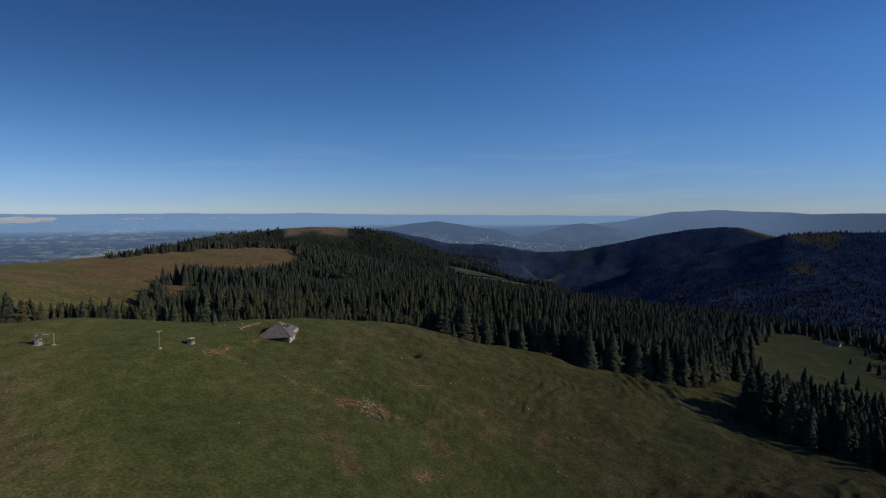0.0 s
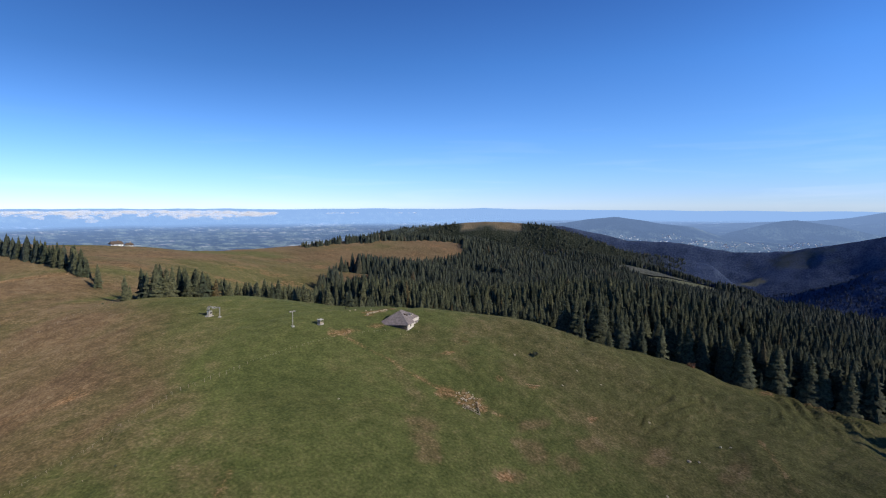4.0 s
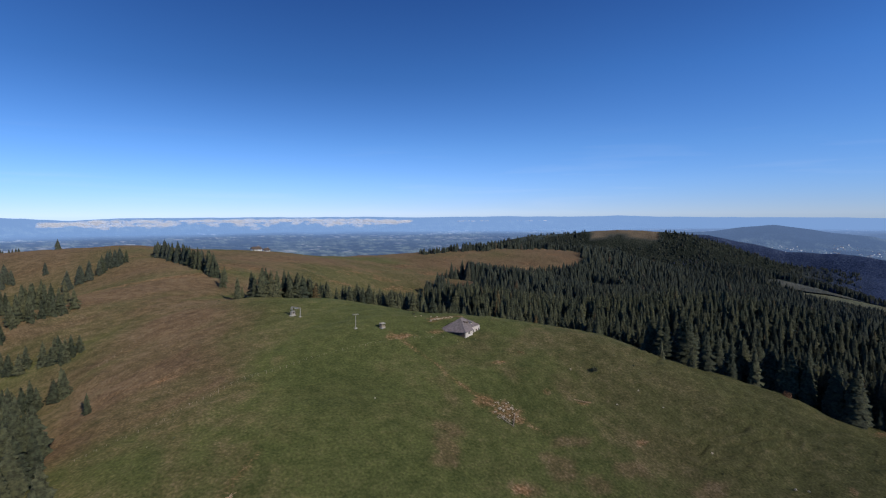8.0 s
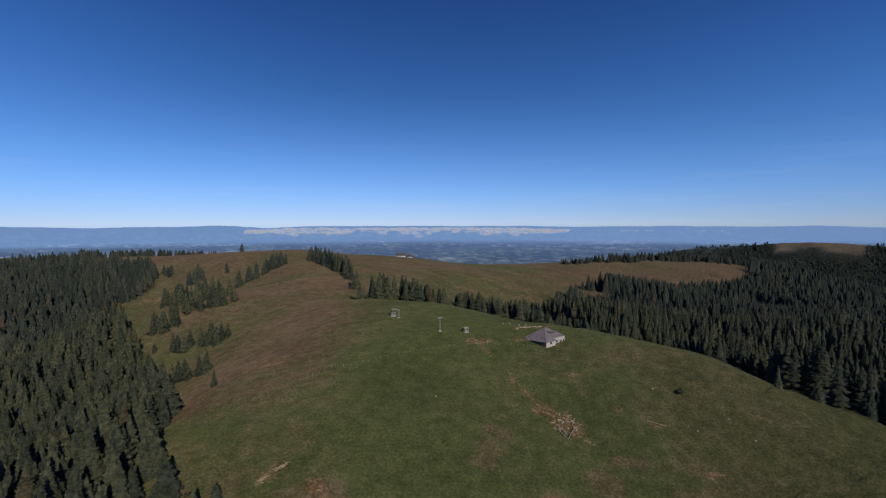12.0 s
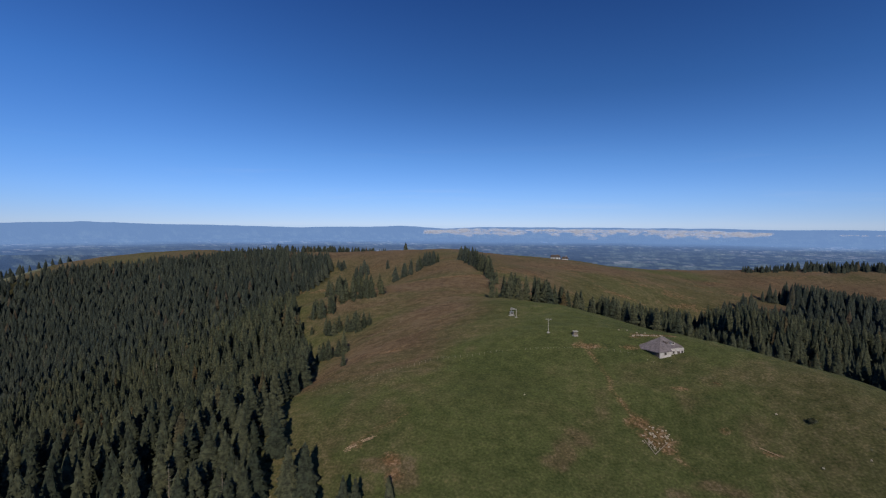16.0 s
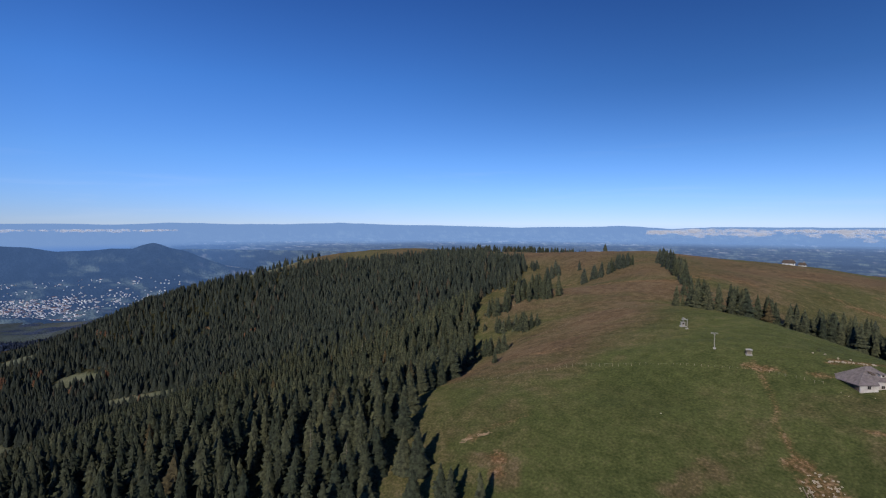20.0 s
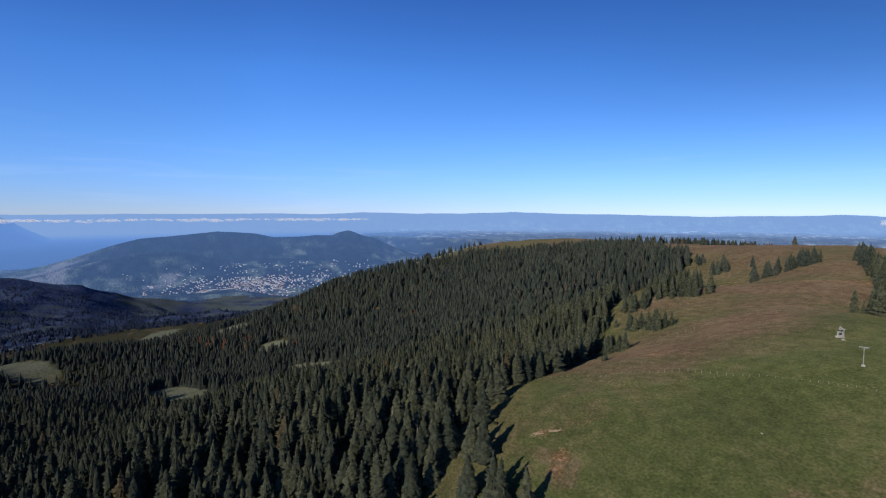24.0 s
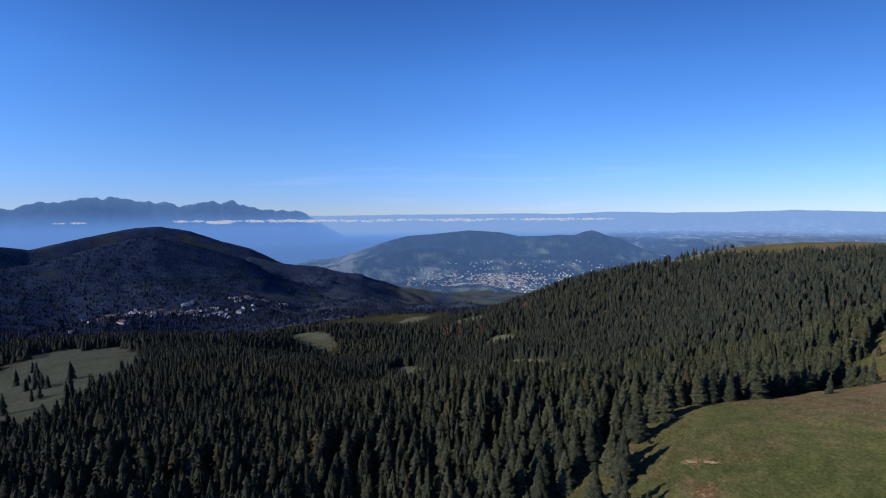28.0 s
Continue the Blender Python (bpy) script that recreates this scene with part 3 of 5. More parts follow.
def cover(x, y):
    """Shares of tan grass, bare earth and woodland floor."""
    wob = 10 * wave(x, y, 30, 31)
    tan = np.zeros(np.shape(x))
    soft = 9 + 22 * smooth(y, 238, 275)
    field = sum(inside(x + 0.6 * wob + soft * math.cos(k * 2.4) * (k / 16) ** 0.5, y + 0.6 * wob + soft * math.sin(k * 2.4) * (k / 16) ** 0.5, FIELD_TAN) * 1.0 for k in range(16)) / 16
    along = rough(x * 0.35 + y * 0.2, y * 0.9 - x * 0.5, 24, 4, 34)
    tan = np.maximum(tan, field * np.clip(0.78 + 0.30 * wave(x, y, 60, 33) + 0.40 * along - 0.48 * smooth(y, 420, 560) * smooth(20 - x, 0, 80), 0, 1))
    tan = np.maximum(tan, 0.42 * smooth(wave(x, y, 55, 35) + 0.6 * wave(x, y, 17, 36) + 0.4 * wave(x, y, 6, 38), 0.2, 1.1))
    tan = np.maximum(tan, 0.4 * smooth(-x - 46 - 0.6 * (y - 165), 0, 30) * smooth(200 - y, -30, 30) * smooth(x, -150, -110))
    tan = tan * (1 - 0.6 * smooth(x, 60, 130) * smooth(300 - y, 0, 60))
    r, az = polar(x, y)
    north = smooth(y, 380, 520)
    tan = np.where(r > 420, np.maximum(tan, north * np.clip(0.70 + 0.45 * wave(x, y, 90, 37), 0, 1)), tan)
    green_strip = smooth(-np.abs(y - 800 - 0.1 * x) + 60 + wob, 0, 40) * smooth(200 - np.abs(x - 80), 0, 60)
    tan = np.clip(tan * (1 - 0.8 * green_strip), 0, 1)
    for cx, cy, a, b in WORN:
        d = ((x - cx) / a) ** 2 + ((y - cy) / b) ** 2
        tan = np.maximum(tan, 0.6 * np.clip(1.1 - d + 0.7 * rough(x, y, 7, 3, 42), 0, 1))
    dirt = np.zeros(np.shape(x))
    for cx, cy, a, b in SCARS:
        d = ((x - cx) / a) ** 2 + ((y - cy) / b) ** 2
        dirt = np.maximum(dirt, np.clip(1.1 - d + 0.5 * wave(x, y, 2.2, 41), 0, 1) * 0.9)
    for line in TRACKS:
        dirt = np.maximum(dirt, 0.75 * np.clip(1.2 - near_line(x + 2 * wave(x, y, 12, 43), y, line) / 1.3, 0, 1) * (0.6 + 0.4 * wave(x, y, 6, 44)))
    streak = smooth(rough(x * 0.4 + y * 0.15, y * 1.5 - x * 0.35, 16, 4, 47), 0.5, 1.0) * (r > 400)
    dirt = np.clip(np.maximum(dirt, 0.75 * streak), 0, 1)
    wood = wooded(x, y, 6.0) * 1.0
    wood = wood * np.where(r > 420, 1.0, 0.85)
    heath = smooth(x + 0.35 * (170 - y) + 14 * wave(x, y, 24, 71), 45, 120) * smooth(265 - y, 0, 50) * smooth(450 - r, 0, 80)
    heath = np.maximum(heath, 0.15 * (r > 420) * (x < -150) * (y < 420))
    # tan share here pales western clearings, standing in for strong light
    tan = np.maximum(tan, 0.2 * (r > 300) * (x < -150) * (y < 420))
    heath = np.maximum(heath, 0.35 * smooth(wave(x, y, 38, 72) + 0.6 * wave(x, y, 11, 73), 0.35, 0.9) * (y < 215))
    return tan, dirt * 0.85, wood, np.clip(heath, 0, 1)


def land_sheet(name, radii, turns, material, label):
    """One ring of land on a polar grid round the hub; turns in degrees to the left."""
    rr, tt = np.meshgrid(radii, np.radians(turns), indexing="ij")
    x, y = HUB[0] - rr * np.sin(tt), HUB[1] + rr * np.cos(tt)
    z = land(x, y)
    if name == "ground":
        r = rr
        yard = smooth(np.hypot(x - 68, y - 242), 11, 26)
        slope_side = smooth(x, 40, 130) * smooth(240 - y, 0, 60) + 0.6 * smooth(230 - y, 0, 60)
        z = z + 0.60 * np.sin((z + 1.6 * rough(x, y, 22, 3, 51)) * 2 * np.pi / 1.5) * slope_side * np.clip(0.4 + wave(x, y, 30, 52), 0, 1) * smooth(330 - r, 0, 60) * yard
        east = smooth(x, 30, 110) * smooth(270 - y, 0, 60)
        z = z + (1.4 * wave(x, y, 26, 55) + 0.75 * wave(x * 0.8 + y * 0.6, y * 0.8 - x * 0.6, 11, 56)) * (0.35 + 0.65 * east) * smooth(300 - r, 0, 80) * yard
        z = z + (0.16 * rough(x, y, 5, 2, 53) + 0.35 * np.clip(rough(x, y, 16, 2, 54), 0, 2)) * smooth(420 - r, 0, 100) * yard
    tan, dirt, wood, heath = cover(x, y)
    if name == "distant_land":
        az = polar(x, y)[1]
        valley = smooth(-z, 330, 520)
        wood = np.clip(np.where((valley > 0.5) & (np.abs(az - 85) < 20), 1 - 0.75 * smooth(rough(x, y, 240, 4, 63), -0.15, 0.35), 1 - 0.6 * smooth(rough(x, y, 300, 4, 62), 0.6, 0.95)), 0, 1)
        wood = np.where(rr < 3900, np.where(gap(x, y), 0.0, wood), wood)
        ragged = rough(x, y, 170, 4, 68)
        bald = smooth(az + 0.5 * ragged, -47.4, -47) * smooth(-40.3 - az + 0.6 * ragged, 0, 0.5) * smooth(rr + 55 * ragged, 3465, 3500) * smooth(3900 - rr, 0, 60)
        for cx, cy, a, b in BALDS:
            bald = np.maximum(bald, smooth(1 - ((x - cx) / a) ** 2 - ((y - cy) / b) ** 2 + 0.5 * rough(x, y, 90, 3, 67), 0, 0.3))
        wood = np.clip(wood * (1 - bald), 0, 1)
        # back ridge: woods thinned for its pastures, and paled for painted haze
        upper = smooth(rr, 3250, 3450) * (az > 70)
        wood = wood * (1 - 0.7 * upper * smooth(rough(x, y, 160, 4, 66), -0.3, 0.3))
        tan = np.clip(0.05 + 0.2 * wave(x, y, 300, 64) + bald + 0.25 * gap(x, y), 0, 1)
        dirt = dirt * 0
        # alpha here picks the woods left without the haze tint
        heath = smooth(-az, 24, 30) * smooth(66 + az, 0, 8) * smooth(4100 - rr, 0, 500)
    xs, ys, zs = squeeze(x, y, z)
    nr, nt = rr.shape
    i = np.arange(nr * nt).reshape(nr, nt)
    quads = np.stack([i[:-1, :-1], i[1:, :-1], i[1:, 1:], i[:-1, 1:]], -1).reshape(-1, 4)
    ob = sheet(name, np.stack([xs, ys, zs], -1).reshape(-1, 3), quads[:, ::-1], material, True)
    col = ob.data.attributes.new("cover", "FLOAT_COLOR", "POINT")
    col.data.foreach_set("color", np.stack([tan, dirt, wood, heath], -1).astype(np.float32).ravel())
    # far clearings only, where the haze tint replaces the grass colour
    haze_lift = gap(x, y) * smooth(np.abs(x - 300), 560, 700) * (y < 1100) * (0.8 + 0.2 * wave(x, y, 40, 45))
    ob.data.attributes.new("haze_lift", "FLOAT", "POINT").data.foreach_set("value", haze_lift.astype(np.float32).ravel())
    return tagged(ob, label, "ground", kind="structure")


TURNS = np.concatenate([np.arange(-180, -112, 4.0), np.arange(-112, 132, 0.36), np.arange(132, 180.1, 4.0)])
land_sheet("ground", np.concatenate([np.arange(0.5, 40, 4.0), np.arange(40, 330, 1.5), 330 * 1.0115 ** np.arange(0, 133)]), TURNS, GRASS, "green and tan autumn alpine pasture with bare earth scars")
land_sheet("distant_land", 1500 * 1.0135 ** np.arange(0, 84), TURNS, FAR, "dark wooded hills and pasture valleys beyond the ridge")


# ---- the hazy distance ----
RANGES = [
    (8200, 1500, [(46.0, -760), (53.0, -680), (57.5, -560), (60.0, -420), (61.2, -330), (62.6, -279), (63.4, -229), (64.1, -203), (64.9, -229), (65.8, -281), (67.6, -273), (69.3, -299), (71.7, -299), (73.6, -245), (77.3, -207), (81.6, -265), (84.1, -288), (85.9, -347), (90.2, -540), (91.4, -597), (93.8, -675)]),
    (6900, 700, [(69.3, -690), (72.9, -610), (77.3, -495), (81.0, -400), (84.1, -410), (87.8, -475), (91.5, -590)]),
    (9000, 1100, [(-72.0, -640), (-67.5, -430), (-64.6, -285), (-61.8, -245), (-59.6, -184), (-57.3, -139), (-54.4, -180), (-52.0, -239), (-48.9, -260), (-45.0, -480)]),
    (9500, 800, [(-82.0, -520), (-78.5, -330), (-76.2, -218), (-74.5, -187), (-73.1, -155), (-72.1, -174), (-70.7, -224), (-68.0, -360), (-65.0, -560)]),
    (15000, 2600, [(-118.0, 120), (-108.0, 60), (-98.4, 15), (-95.9, 13), (-93.5, -15), (-91.8, 24), (-88.7, 50), (-85.6, 92), (-83.4, 49), (-81.8, 34), (-79.8, -86), (-77.1, -226), (-74.3, -308), (-71.4, -330), (-66.0, -420)]),
    (12000, 2500, [(40.0, -640), (48.0, -560), (56.0, -500), (61.0, -470), (66.0, -560)]),
]
JURA = [(-90.0, -420), (-65.0, -374), (-58.3, -307), (-51.4, -304), (-46.2, -215), (-43.5, -125), (-40.8, -203), (-32.0, -179), (-21.6, -234), (-16.7, -170), (-2.6, -147), (7.2, -151), (10.8, -330), (15.7, -96),
        (26.7, -248), (33.9, -83), (38.7, -43), (45.5, 150), (50.8, 35), (56.6, 30), (62.6, 120), (67.1, -20), (71.7, 60), (75.9, 16), (79.7, -21), (85.2, 10), (90.0, -60), (110.0, -60)]
ALPS = [(88.0, -300), (90.0, -160), (92.0, -40), (93.0, 20), (94.0, 60), (95.3, 215), (98.1, 246), (100.3, 371), (102.1, 682), (103.2, 516), (103.9, 679), (107.0, 469), (108.4, 604), (110.9, 666), (112.0, 814), (114.2, 741), (115.9, 713), (117.3, 502), (118.2, 641), (119.2, 499), (120.1, 398), (124.0, 600), (135.0, 500)]


def plain_height(x, y):
    """Height of the plain, lake and far ranges, with the shares of upland, lake and high peaks."""
    rr, az = polar(x, y)
    base = -230 - 650 * (1 - np.exp(-(rr - 1500) / 3000))
    upland = smooth(-az, 36, 52) * smooth(100 + az, 0, 12)
    base = base * (1 - upland) - (400 + 0.012 * (rr - 4500)) * upland
    jag = rough(x, y, 1500, 5, 71)
    lake = np.clip(smooth(az, 84, 93) * smooth(rr, 8000, 9500) + smooth(az, 60, 72) * smooth(rr, 13000, 15000), 0, 1)
    z = base + 40 * rough(x, y, 2600, 4, 73) * (1 - lake) - 250 * lake
    for at_r, deep, line in RANGES:
        z = np.maximum(z, crest(rr, az, at_r, deep, line, base - 60 * (1 - upland), 0.3 * jag))
    z = z + 16 * rough(x, y, 1000, 4, 79) * smooth(z - base, 40, 260)
    rise = smooth(rr, 34000, 41500)
    z = np.where(rr > 30000, z * (1 - rise) + (np.interp(az, [p[0] for p in JURA], [p[1] for p in JURA]) + 25 * rough(az * 90, az * 0, 160, 4, 77)) * rise, z)
    in_alps = smooth(az, 88, 96) * smooth(138 - az, 0, 6)
    peak = np.exp(-(np.abs(rr - 24000) / 3600) ** 1.5) * in_alps
    z = np.maximum(z, -1250 + peak * (1250 + np.interp(az, [p[0] for p in ALPS], [p[1] for p in ALPS]) + 70 * (0.4 - np.abs(rough(az * 100, az * 0, 110, 3, 82))) + 45 * rough(az * 100, az * 0, 70, 4, 85) + 260 * rough(x, y, 1800, 5, 81) * smooth(24000 - rr, 100, 1500)))
    near = smooth(rr, 5300, 6600)
    return land(x, y) * (1 - near) + z * near, base, upland, lake, in_alps * smooth(rr, 17000, 20000)


def distance():
    turns = np.concatenate([np.arange(-180, -112, 4.0), np.arange(-112, 132, 0.2), np.arange(132, 180.1, 4.0)])
    radii = np.concatenate([4520 * 1.0135 ** np.arange(0, 27), 6500 * 1.022 ** np.arange(0, 83), [42000, 46000, 50000]])
    rr, tt = np.meshgrid(radii, np.radians(turns), indexing="ij")
    x, y = HUB[0] - rr * np.sin(tt), HUB[1] + rr * np.cos(tt)
    z, base, upland, lake, alps = plain_height(x, y)
    # colour: land tone fades with distance into the air's blue haze, painted as emission
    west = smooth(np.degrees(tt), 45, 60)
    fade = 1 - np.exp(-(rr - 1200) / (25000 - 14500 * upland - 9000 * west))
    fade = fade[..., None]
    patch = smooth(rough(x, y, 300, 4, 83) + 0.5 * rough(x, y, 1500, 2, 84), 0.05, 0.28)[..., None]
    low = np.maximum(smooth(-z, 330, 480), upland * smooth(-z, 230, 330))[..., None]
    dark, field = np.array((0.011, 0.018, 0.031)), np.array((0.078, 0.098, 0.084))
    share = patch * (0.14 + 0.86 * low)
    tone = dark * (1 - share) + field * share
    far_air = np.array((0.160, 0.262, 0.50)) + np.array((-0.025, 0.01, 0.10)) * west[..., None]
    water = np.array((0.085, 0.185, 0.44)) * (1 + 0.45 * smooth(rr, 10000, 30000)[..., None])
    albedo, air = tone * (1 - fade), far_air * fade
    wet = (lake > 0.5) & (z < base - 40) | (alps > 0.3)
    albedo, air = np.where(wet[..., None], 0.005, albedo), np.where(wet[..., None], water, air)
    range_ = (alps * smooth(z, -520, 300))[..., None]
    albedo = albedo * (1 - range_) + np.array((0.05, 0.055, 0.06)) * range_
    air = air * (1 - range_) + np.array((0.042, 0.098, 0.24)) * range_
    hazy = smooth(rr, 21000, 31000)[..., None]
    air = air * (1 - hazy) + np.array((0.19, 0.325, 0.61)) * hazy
    grain = 0.5 * smooth(rough(x, y, 240, 3, 87) + 0.6 * rough(x, y, 2200, 3, 88), 0.7, 1.2) * (lake < 0.2) * smooth(-z, 450, 600) * (rr < 30000)
    xs, ys, zs = squeeze(x, y, z)
    nr, nt = rr.shape
    i = np.arange(nr * nt).reshape(nr, nt)
    quads = np.stack([i[:-1, :-1], i[:-1, 1:], i[1:, 1:], i[1:, :-1]], -1).reshape(-1, 4)
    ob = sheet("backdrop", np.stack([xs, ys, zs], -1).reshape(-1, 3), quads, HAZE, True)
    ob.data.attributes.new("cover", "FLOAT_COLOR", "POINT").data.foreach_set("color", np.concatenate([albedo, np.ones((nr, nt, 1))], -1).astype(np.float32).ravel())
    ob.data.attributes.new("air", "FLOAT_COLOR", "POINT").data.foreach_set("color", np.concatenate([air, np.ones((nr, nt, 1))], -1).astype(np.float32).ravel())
    ob.data.attributes.new("grain", "FLOAT", "POINT").data.foreach_set("value", grain.astype(np.float32).ravel())
    return tagged(ob, "hazy blue plain, lake and distant mountain ranges", "backdrop", kind="structure")


distance()


# ---- spruces ----
def spruce_tiers(rng, tiers, rim, wide=0.17, skirt=1.75):
    """A spruce of height 1 as stacked ragged skirts: vertices and triangles."""
    vs, fs = [], []
    for k in range(tiers):
        f = k / tiers
        top = 0.06 + 0.94 * (k + 1) / tiers
        low = 0.06 + 0.94 * f - 0.3 / tiers
        r = wide * (1 - f) ** 0.85 * (0.9 + 0.25 * rng.random()) + 0.012
        top = min(1.0, low + (top - low) * skirt)
        base = len(vs)
        vs.append((0, 0, top))
        spin = rng.random() * 7
        for j in range(rim):
            a = spin + 2 * math.pi * (j + 0.3 * rng.random()) / rim
            q = r * ((1.12 if j % 2 else 0.68) + 0.22 * (rng.random() - 0.5))
            vs.append((q * math.cos(a), q * math.sin(a), low + (0.0 if j % 2 else 0.35 / tiers) + 0.02 * (rng.random() - 0.5)))
        fs += [(base, base + 1 + j, base + 1 + (j + 1) % rim) for j in range(rim)]
    return np.array(vs), np.array(fs)


def spruce_crown(rng):
    """A spruce crown of height 1 built branch by branch."""
    vs, fs = [], []

    def tri(*p):
        b = len(vs)
        vs.extend(p)
        fs.append((b, b + 1, b + 2))

    levels = 22
    for k in range(levels):
        f = k / levels
        z0 = 0.08 + 0.90 * f
        length = (0.225 * (1 - f) ** 0.75 + 0.012) * (0.85 + 0.3 * rng.random())
        count = 9 if f < 0.6 else (7 if f < 0.85 else 5)
        spin = rng.random() * 7
        for j in range(count):
            a = spin + 2 * math.pi * (j + 0.5 * rng.random()) / count
            ln = length * (0.65 + 0.55 * rng.random())
            out, side = Vector((math.cos(a), math.sin(a), 0)), Vector((-math.sin(a), math.cos(a), 0))
            up = 0.015 + 0.03 * f
            root = Vector((0, 0, z0 + up))
            mid = out * ln * 0.55 + Vector((0, 0, z0 + 0.010))
            tip = out * ln + Vector((0, 0, z0 - 0.22 * ln * (1.2 - f)))
            w = ln * (0.34 + 0.14 * rng.random())
            left, right = mid + side * w - Vector((0, 0, 0.035 * (1 - 0.6 * f))), mid - side * w - Vector((0, 0, 0.035 * (1 - 0.6 * f)))
            tri(root, left, mid), tri(root, mid, right), tri(mid, left, tip), tri(mid, tip, right)
            ml, mr = left * 0.55 + tip * 0.45 + side * w * 0.35, right * 0.55 + tip * 0.45 - side * w * 0.35
            hang = Vector((0, 0, 0.03 * (1 - 0.5 * f)))
            tri(left, ml - hang, tip), tri(tip, mr - hang, right)
            tri(left, left * 0.75 - hang * 1.2, mid), tri(right, mid, right * 0.75 - hang * 1.2)
    core, cf = spruce_tiers(rng, 6, 9, 0.12)
    b = len(vs)
    vs.extend(map(tuple, core))
    fs += [tuple(b + i for i in t) for t in cf]
    return np.array([tuple(v) for v in vs]), np.array(fs)


def spruce_boughs(rng, levels, count, wide=0.2, sub=1):
    """A lighter spruce of height 1: whorls of drooping boughs round a dark core. sub: fingers of each bough."""
    vs, fs = [], []
    fat = 0.85 + 0.3 * rng.random()
    for k in range(levels):
        f = (k + 0.6 * rng.random()) / levels
        z0 = 0.10 + 0.88 * f
        length = (wide * fat * (1 - f) ** 0.8 * min(1.0, 0.72 + 2.2 * f) + 0.010) * (0.8 + 0.4 * rng.random())
        whorl = max(4, round(count * (1 - 0.45 * f)))
        spin = rng.random() * 7
        for j in range(whorl):
            a0 = spin + 2 * math.pi * (j + 0.6 * rng.random()) / whorl
            ln0 = length * (0.6 + 0.6 * rng.random())
            for q in range(sub):
                a = a0 + (q - (sub - 1) / 2) * 0.42
                ln = ln0 * (1 - 0.22 * abs(q - (sub - 1) / 2))
                c, s_, w = math.cos(a), math.sin(a), ln * (0.42 if sub == 1 else 0.27)
                droop = (0.30 - 0.22 * f) * ln
                b = len(vs)
                vs += [(0.1 * ln * c, 0.1 * ln * s_, z0 + 0.030), (0.62 * ln * c - w * s_, 0.62 * ln * s_ + w * c, z0 - droop - 0.022), (ln * c, ln * s_, z0 - droop * 0.9), (0.62 * ln * c + w * s_, 0.62 * ln * s_ - w * c, z0 - droop - 0.022)]
                fs += [(b, b + 1, b + 2), (b, b + 2, b + 3)]
    core, cf = spruce_tiers(rng, max(3, levels // 3), 6, wide * 0.72)
    fs += [tuple(len(vs) + i for i in t) for t in cf]
    vs += [tuple(v) for v in core]
    return np.array(vs), np.array(fs)


def outward(v):
    """Soft outward directions of a crown of height 1."""
    r = np.hypot(v[:, 0], v[:, 1])
    k = np.minimum(1.0, r / 0.05) / np.maximum(r, 1e-6)
    d = np.stack([v[:, 0] * k, v[:, 1] * k, 0.35 + 0.5 * v[:, 2]], -1)
    return d / np.linalg.norm(d, axis=1)[:, None]


def plant(name, spots, forms, label, rng, leaves=None):
    """Many spruces of the given forms in one mesh. spots: x, y, height, girth in true metres."""
    vs, fs, ts, ns, base = [], [], [], [], 0
    x, y, h, g = spots.T
    z = land(x, y) - 0.3
    r = np.hypot(x - HUB[0], y - HUB[1])
    xs, ys, zs = squeeze(x, y, z)
    shrink = np.where(r > 1500, np.hypot(xs - HUB[0], ys - HUB[1]) / r, 1.0)
    turn, form, tint = rng.random(len(x)) * 6.283, rng.integers(0, len(forms), len(x)), rng.random(len(x))
    for k, (fv, ff) in enumerate(forms):
        pick = np.nonzero(form == k)[0]
        if not len(pick):
            continue
        c, s = np.cos(turn[pick])[:, None], np.sin(turn[pick])[:, None]
        hh, gg = (h[pick] * shrink[pick])[:, None], (g[pick] * shrink[pick])[:, None]
        lean = 0.02 * (rng.random((len(pick), 2)) - 0.5)
        vx = xs[pick][:, None] + (fv[:, 0] * c - fv[:, 1] * s) * gg + lean[:, :1] * fv[:, 2] * hh
        vy = ys[pick][:, None] + (fv[:, 0] * s + fv[:, 1] * c) * gg + lean[:, 1:] * fv[:, 2] * hh
        vz = zs[pick][:, None] + fv[:, 2] * hh
        vs.append(np.stack([vx, vy, vz], -1).reshape(-1, 3))
        fs.append((ff[None] + (base + len(fv) * np.arange(len(pick)))[:, None, None]).reshape(-1, 3))
        ts.append(np.repeat(tint[pick], len(fv)))
        o = outward(fv)
        ns.append(np.stack([o[:, 0] * c - o[:, 1] * s, o[:, 0] * s + o[:, 1] * c, o[:, 2] + 0 * c], -1).reshape(-1, 3))
        base += len(fv) * len(pick)
    ob = sheet(name, np.concatenate(vs), np.concatenate(fs), leaves or NEEDLES, False, np.concatenate(ts))
    ob.data.attributes.new("out", "FLOAT_VECTOR", "POINT").data.foreach_set("vector", np.concatenate(ns).astype(np.float32).ravel())
    return tagged(ob, label, "trees", kind="stuff")


